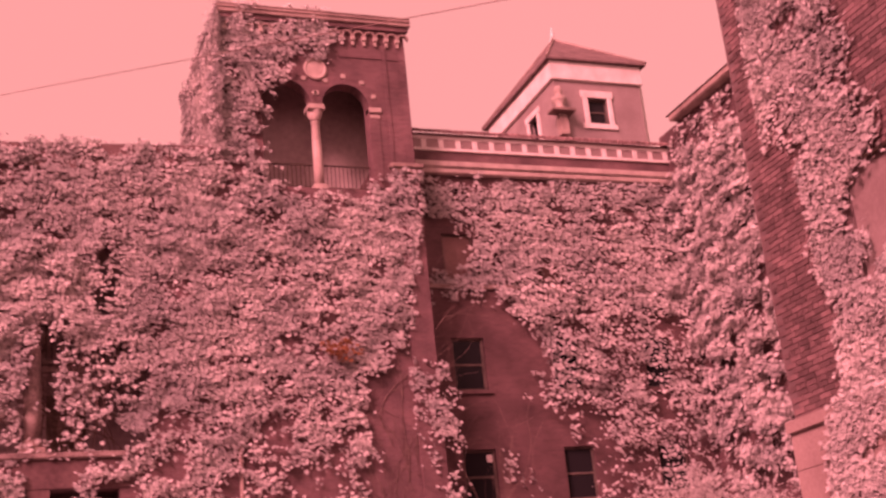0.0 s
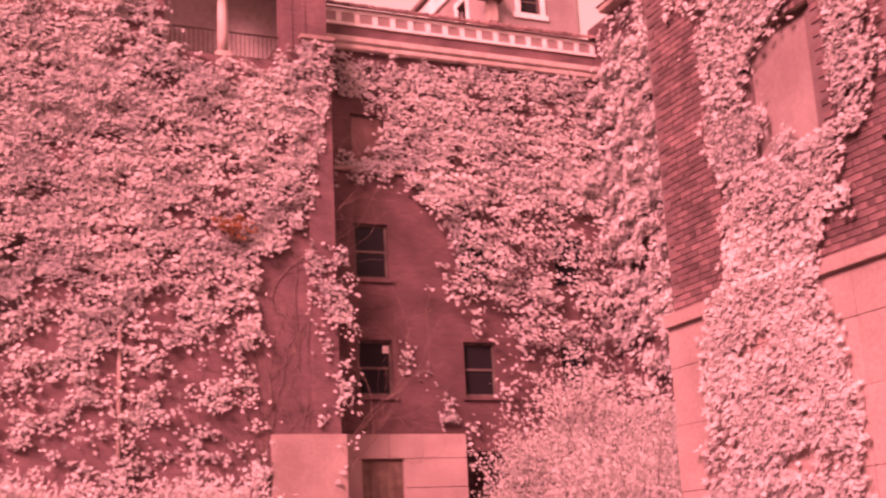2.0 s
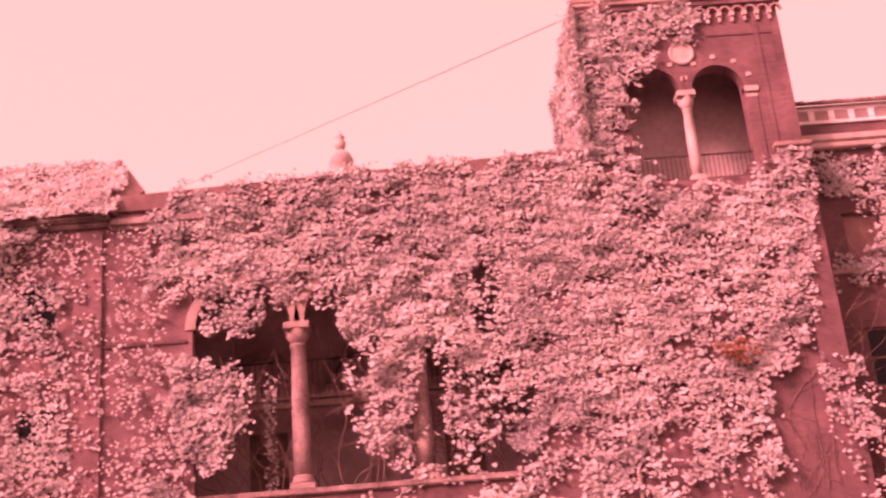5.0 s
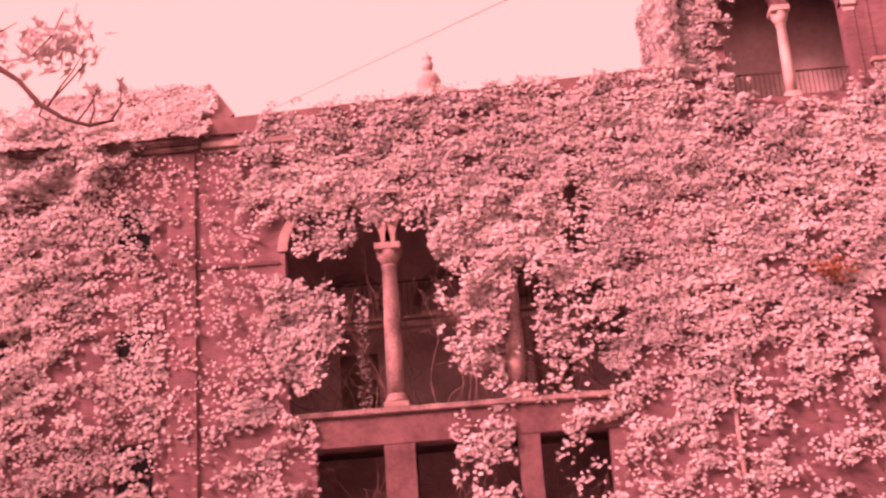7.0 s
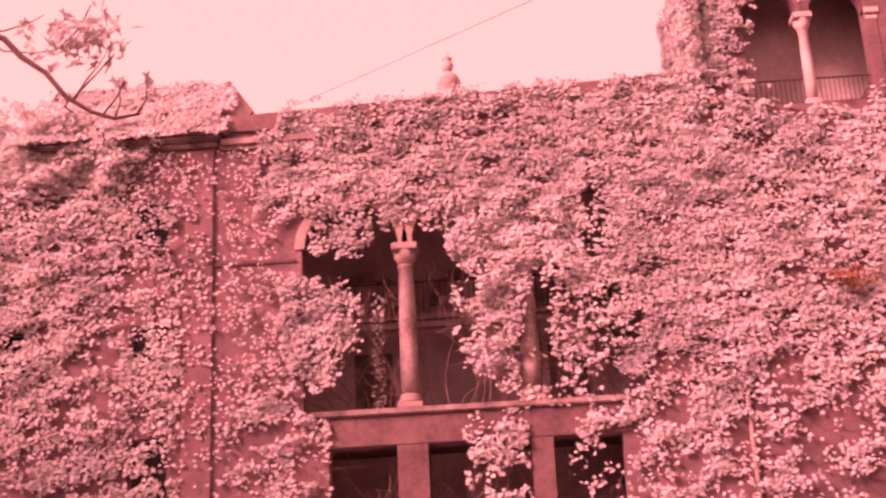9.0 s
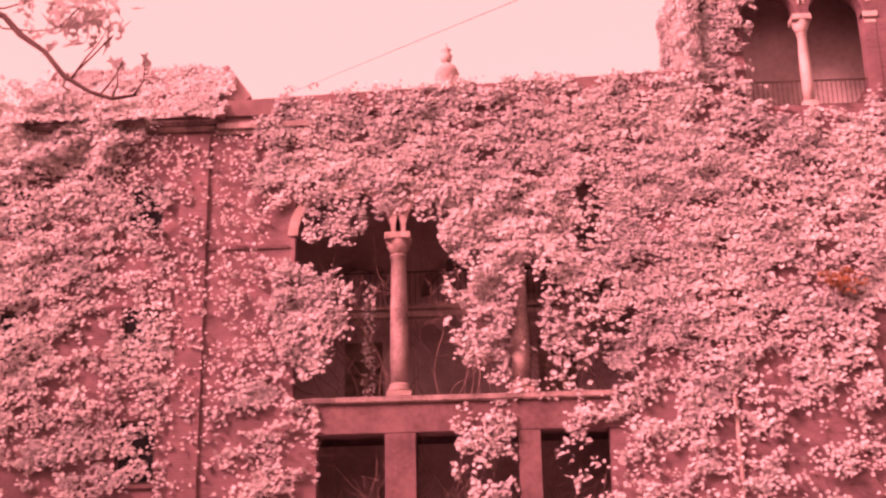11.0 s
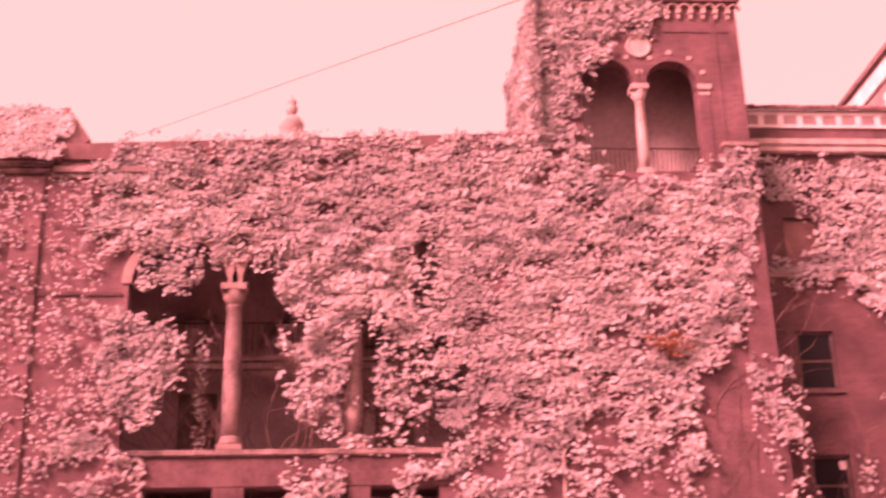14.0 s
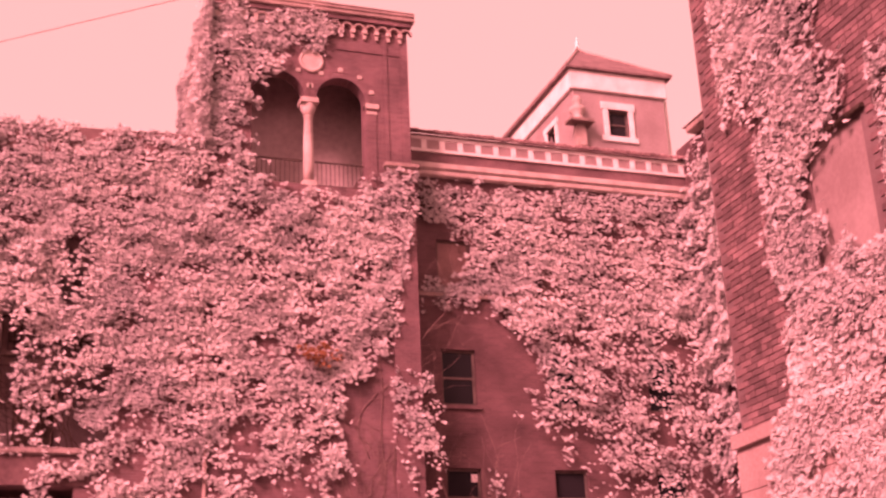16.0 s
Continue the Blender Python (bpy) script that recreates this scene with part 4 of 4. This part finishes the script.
creeper("rust_leaves", "small patch of rust-orange leaves in the creeper", WA - 0.35, "x", -1, [
    ([(7.3, 10.4), (8.3, 10.5), (8.5, 9.9), (7.6, 9.8)], 200, 0.2)], seed=61, material=RUST_LEAF)
creeper("hanging_creeper", "thin strand of creeper hanging inside the loggia", WA + 0.75, "x", -1, [
    ([(-4.3, 10.9), (-3.95, 10.9), (-4.0, 7.6), (-4.3, 7.6)], 150, 0.15)], seed=63, size=(0.1, 0.18), thin=0.2)
vines("bare_vine_stems", "bare brown vine stems on the tower wall", WA, "x", -1, [(8.6 + 0.17 * k, 2.6 + 0.3 * (k % 3)) for k in range(13)] + [(9.0, 5.5), (9.6, 6.5), (9.3, 7.5), (9.9, 7.2)], 5, reach=7.0, rad=0.011)
vines("bare_vine_stems", "bare brown vine stems on the rear wall", WB, "x", -1, [(11.1, 2.6), (11.3, 2.8), (14.6, 2.6)], 6, reach=6.0, rad=0.01)
vines("bare_vine_stems", "tangled bare stems in the loggia openings", WA + 0.6, "x", -1, [(-5.3 + 0.09 * k, 2.6 if k % 2 else 7.6) for k in range(84)], 8, reach=4.6, rad=0.014)
vines("bare_vine_stems", "bare stems climbing the end pilaster", WA - 0.15, "x", -1, [(-8.8, 2.6), (-7.4, 2.6), (-7.0, 5.0)], 9, reach=7.0, rad=0.008)

# ---- bush, grass, tree, wire ----
def shrub(name, label, centre, size, count, material, seed, leaf=(0.05, 0.11), stems=40):
    """Many thin arching stems with small leaves along them."""
    global RNG
    RNG = np.random.default_rng(seed)
    root = thing(name, label, "bush", "bushes at the foot of the walls", at=centre)
    bm = B()
    P, N = [], []
    for k in range(stems):
        a, r = RNG.uniform(0, 2 * math.pi), RNG.uniform(0.1, 1.0) ** 0.6
        tip = Vector((size[0] * r * math.cos(a), size[1] * r * math.sin(a), size[2] * (1.05 - 0.55 * r * r) * RNG.uniform(0.45, 1.2)))
        pts = [Vector((0.25 * tip.x * t, 0.25 * tip.y * t, 0)).lerp(tip, t) + Vector((0, 0, 0.35 * size[2] * t * (1 - t))) for t in (0, 0.25, 0.5, 0.75, 1)]
        tube(bm, pts, [0.014, 0.01, 0.008, 0.005, 0.003], 5)
        n = count // stems
        t = RNG.uniform(0.2, 1.0, n)
        q = np.array([[p.x, p.y, p.z] for p in pts])
        idx = np.minimum((t * 4).astype(int), 3)
        fr = (t * 4 - idx)[:, None]
        P.append(q[idx] * (1 - fr) + q[idx + 1] * fr + RNG.normal(0, 0.16, (n, 3)) * (0.4 + t[:, None]))
        N.append(np.stack([RNG.normal(-0.5, 0.5, n), RNG.normal(-0.6, 0.5, n), RNG.normal(0.6, 0.45, n)], 1))
    P, N = np.concatenate(P), np.concatenate(N)
    P[:, 2] = np.maximum(P[:, 2], 0.03)
    part("woody_base", bm, STEM, root)["kind"] = "stuff"
    ob = new("foliage", leaf_mesh("foliage", P, N, RNG.uniform(*leaf, len(P)), material, width=0.6))
    ob.parent = root
    ob["kind"] = "stuff"
    return root


shrub("feathery_bush", "tall airy pale feathery bush beside the wall", (14.2, 24.2, 1.95), (1.5, 1.2, 3.3), 16000, PALE_LEAF, 71, stems=80)
shrub("feathery_bush", "broad airy pale feathery bush beside the wall", (15.7, 23.6, 1.93), (1.5, 1.2, 2.5), 13000, PALE_LEAF, 75, stems=70)
shrub("feathery_bush", "small airy pale bush beside the wall", (12.9, 24.8, 1.98), (0.9, 0.9, 1.9), 6000, PALE_LEAF, 76, stems=40)
shrub("feathery_bush", "low pale bush at the foot of the near wing", (9.4, 14.4, ground_height(9.4, 14.4) - 0.03), (1.7, 1.5, 2.2), 12000, PALE_LEAF, 72, stems=80)
shrub("wall_foot_bush", "straggling bush at the foot of the loggia", (1.6, 29.6, 2.22), (3.4, 1.1, 1.4), 7000, IVY_LEAF, 73, leaf=(0.1, 0.2), stems=70)
shrub("wall_foot_bush", "straggling bush at the foot of the tower", (6.4, 29.7, 2.22), (2.8, 1.1, 1.2), 6000, IVY_LEAF, 74, leaf=(0.1, 0.2), stems=60)

RNG = np.random.default_rng(81)
n = 9000
gxs, gys = RNG.uniform(-12, 19, n), 30.9 - np.abs(RNG.normal(0, 1.0, n))
pl = np.stack([gxs, gys, np.array([ground_height(a, b) for a, b in zip(gxs, gys)]) + RNG.uniform(0.02, 0.25, n)], 1)
me = leaf_mesh("grass", pl, np.stack([RNG.normal(0, 0.5, n), -1 + RNG.normal(0, 0.3, n), RNG.normal(0.3, 0.2, n)], 1), RNG.uniform(0.15, 0.35, n), GRASS, droop=-0.9, width=0.22)
tagged(new("grass", me), "tufts of rough grass along the wall foot", "grass", "", "stuff")

tree = thing("yard_tree", "tall yard tree with a knotty low branch in first leaf and an unseen crown added for shade", "tree", at=(-11.14, 8.4, ground_height(-11.14, 8.4) - 0.1))
O = Vector(tree.location) + Vector((0.50, 0, 0.23))
loc = lambda *p: Vector(p) - O
part("trunk", tube(B(), [Vector((0, 0, 0)), Vector((0.1, 0, 1.5)), Vector((0.05, -0.1, 4)), Vector((0.3, -0.2, 8)), Vector((0.1, -0.1, 13)), Vector((0.4, 0.1, 19.0))], [0.36, 0.29, 0.25, 0.2, 0.13, 0.03], 12), BARK, tree)
for k in range(9):
    a, z = k * 2.4 + 0.5, 7.5 + k * 1.25
    part("limb", tube(B(), [Vector((0.2, -0.1, z)), Vector((1.8 * math.cos(a), 1.8 * math.sin(a), z + 1.3)), Vector((3.6 * math.cos(a), 3.6 * math.sin(a), z + 2.0)), Vector((4.6 * math.cos(a), 4.6 * math.sin(a), z + 2.2))], [0.11, 0.08, 0.05, 0.015], 7), BARK, tree)
limb = part("limb", tube(B(), [loc(-10.45, 8.3, 4.6), loc(-8.6, 7.9, 5.5), loc(-6.0, 7.3, 5.75), loc(-5.0, 7.2, 5.9), loc(-4.2, 7.1, 5.7), loc(-3.62, 7.0, 5.41), loc(-3.5, 7.0, 5.27), loc(-3.33, 7.0, 5.14), loc(-3.19, 7.0, 4.96), loc(-3.02, 7.0, 4.84), loc(-2.86, 7.0, 4.78), loc(-2.70, 7.0, 4.80)], [0.1, 0.085, 0.07, 0.05, 0.034, 0.021, 0.022, 0.017, 0.018, 0.014, 0.013, 0.008], 8), BARK, tree)
for pts in ([(-3.95, 7.05, 5.58), (-3.62, 7.0, 5.32), (-3.4, 7.0, 5.29), (-3.22, 7.0, 5.31)],
            [(-3.8, 7.05, 5.5), (-3.62, 7.0, 5.47), (-3.45, 7.0, 5.52), (-3.36, 7.0, 5.57)],
            [(-3.14, 7.0, 4.93), (-3.05, 7.0, 5.08), (-2.98, 7.0, 5.17), (-2.9, 7.0, 5.32)],
            [(-3.1, 7.0, 4.99), (-3.0, 7.0, 5.1), (-2.88, 7.0, 5.24)],
            [(-2.95, 7.0, 4.8), (-2.86, 7.0, 4.92), (-2.8, 7.0, 5.05)],
            [(-2.86, 7.0, 4.79), (-2.83, 7.0, 4.88), (-2.84, 7.0, 5.0)],
            [(-2.72, 7.0, 4.8), (-2.66, 7.0, 4.9), (-2.66, 7.0, 5.03)],
            [(-3.25, 7.0, 5.31), (-3.12, 7.0, 5.45), (-3.05, 7.0, 5.62)],
            [(-3.16, 7.0, 4.97), (-3.19, 7.0, 4.88), (-3.13, 7.0, 4.84)]):
    part("twig", tube(B(), [loc(*p) for p in pts], [0.008 - 0.0019 * k for k in range(len(pts))], 6), BARK, limb)
cl = [((-3.28, 7.0, 5.3), 18, 0.09), ((-3.15, 7.0, 5.38), 34, 0.1), ((-2.97, 7.0, 5.42), 30, 0.1), ((-3.05, 7.0, 5.33), 22, 0.1), ((-3.48, 7.0, 5.49), 5, 0.03), ((-2.84, 7.0, 5.02), 3, 0.02), ((-2.66, 7.0, 5.0), 3, 0.02)]
P = np.concatenate([np.array(c) - np.array(O) + RNG.normal(0, s, (k, 3)) * [1, 0.8, 0.7] for c, k, s in cl])
ob = new("leaves", leaf_mesh("leaves", P, np.stack([RNG.normal(0, 0.5, len(P)), -1 + RNG.normal(0, 0.3, len(P)), RNG.normal(0.2, 0.4, len(P))], 1), RNG.uniform(0.07, 0.16, len(P)), PALE_LEAF, droop=0.5, width=0.45))
ob.parent = tree
ob["kind"] = "stuff"

# unseen crown, added and sized to shade the lower right facade
k = 11000
c = RNG.normal(0, 1, (90, 3))
c = c / np.linalg.norm(c, axis=1, keepdims=True) * RNG.uniform(0.35, 1, (90, 1)) * [4.6, 4.6, 5.6] + [0, 0, 14.5]
P = c[RNG.integers(0, 90, k)] + RNG.normal(0, 0.5, (k, 3))
ob = new("crown", leaf_mesh("crown", P, RNG.normal(0, 1, (k, 3)) + [0, 0, 0.6], RNG.uniform(0.2, 0.36, k), PALE_LEAF))
ob.parent = tree
ob["kind"] = "stuff"

# far tree behind the end block
far = thing("far_tree", "hazy full tree beyond the roofs", "tree", at=(-22.5, 46.0, 2.29))
part("trunk", tube(B(), [(0, 0, 0), (0.2, 0, 5), (0, 0.2, 10), (0.3, 0, 16)], [0.45, 0.36, 0.26, 0.1], 10), BARK, far)
bm = B()
for k in range(9):
    a = k * 2.4
    tube(bm, [(0.1, 0, 6 + k * 0.9), (1.6 * math.cos(a), 1.6 * math.sin(a), 9 + k * 0.9), (3.2 * math.cos(a), 3.2 * math.sin(a), 11 + k * 0.8)], [0.16, 0.1, 0.04], 6)
part("limbs", bm, BARK, far)
k = 9000
c = RNG.normal(0, 1, (60, 3))
c = c / np.linalg.norm(c, axis=1, keepdims=True) * RNG.uniform(0.5, 1, (60, 1)) * [3.6, 3.6, 5.0] + [0, 0, 16.5]
P = c[RNG.integers(0, 60, k)] + RNG.normal(0, 0.7, (k, 3))
ob = new("crown", leaf_mesh("crown", P, RNG.normal(0, 1, (k, 3)) + [0, -0.5, 0.6], RNG.uniform(0.25, 0.45, k), PALE_LEAF))
ob.parent = far
ob["kind"] = "stuff"

wire = part("overhead_wire", tube(B(), [Vector((-6.85, WA + 0.3, 15.95)).lerp(Vector((NX + 0.02, 3.26, 6.77)), t / 10) for t in range(11)], 0.007, 6), WIRE)
tagged(wire, "thin dark wire strung from the roof across the yard", "wire")

# ---- bricks of the near wing ----
def brick_mesh(w, h, d=0.03):
    b = B()
    box(b, -d, 0, -w / 2, w / 2, -h / 2, h / 2)
    me = bpy.data.meshes.new("brick")
    b.to_mesh(me)
    b.free()
    me.materials.append(BRICK_PIECE)
    return me


BRICKS = {True: brick_mesh(0.213, 0.064), False: brick_mesh(0.1, 0.064)}
rng = random.Random(4)
verts, faces = [], []
for row in range(118):
    z = 3.855 + 0.0375 + row * 0.075
    header = row % 6 == 5
    step = 0.1125 if header else 0.225
    y = NY0 + (0.0 if row % 2 else step / 2) + step / 2
    while y + step / 2 < NY1 + 0.001:
        blocked = any(h[0] - step / 2 < y < h[1] + step / 2 and h[2] - 0.03 < z < h[3] + 0.03 for h in (PANEL, NWIN, VENT)) or z > 12.9
        if not blocked:
            out = rng.uniform(-0.003, 0.004)
            if 7.4 < y < 8.95 and z < 6.95:
                ob = new("brick", BRICKS[not header])
                ob.parent = near_wall
                ob.location = (NX + 0.028 - out - 0.0, y, z)
            else:
                w2, x1, x0 = (0.05 if header else 0.1065), NX + 0.028 - out, NX - 0.002 - out
                k = len(verts)
                verts += [(x, yy, zz) for x in (x0, x1) for yy in (y - w2, y + w2) for zz in (z - 0.032, z + 0.032)]
                faces += [(k, k + 1, k + 3, k + 2), (k, k + 4, k + 5, k + 1), (k + 2, k + 3, k + 7, k + 6), (k, k + 2, k + 6, k + 4), (k + 1, k + 5, k + 7, k + 3)]
        y += step
me = bpy.data.meshes.new("bricks")
me.from_pydata(verts, [], faces)
me.materials.append(BRICK_REST)
rest = new("bricks", me)
rest.parent = near_wall
rest["kind"] = "stuff"
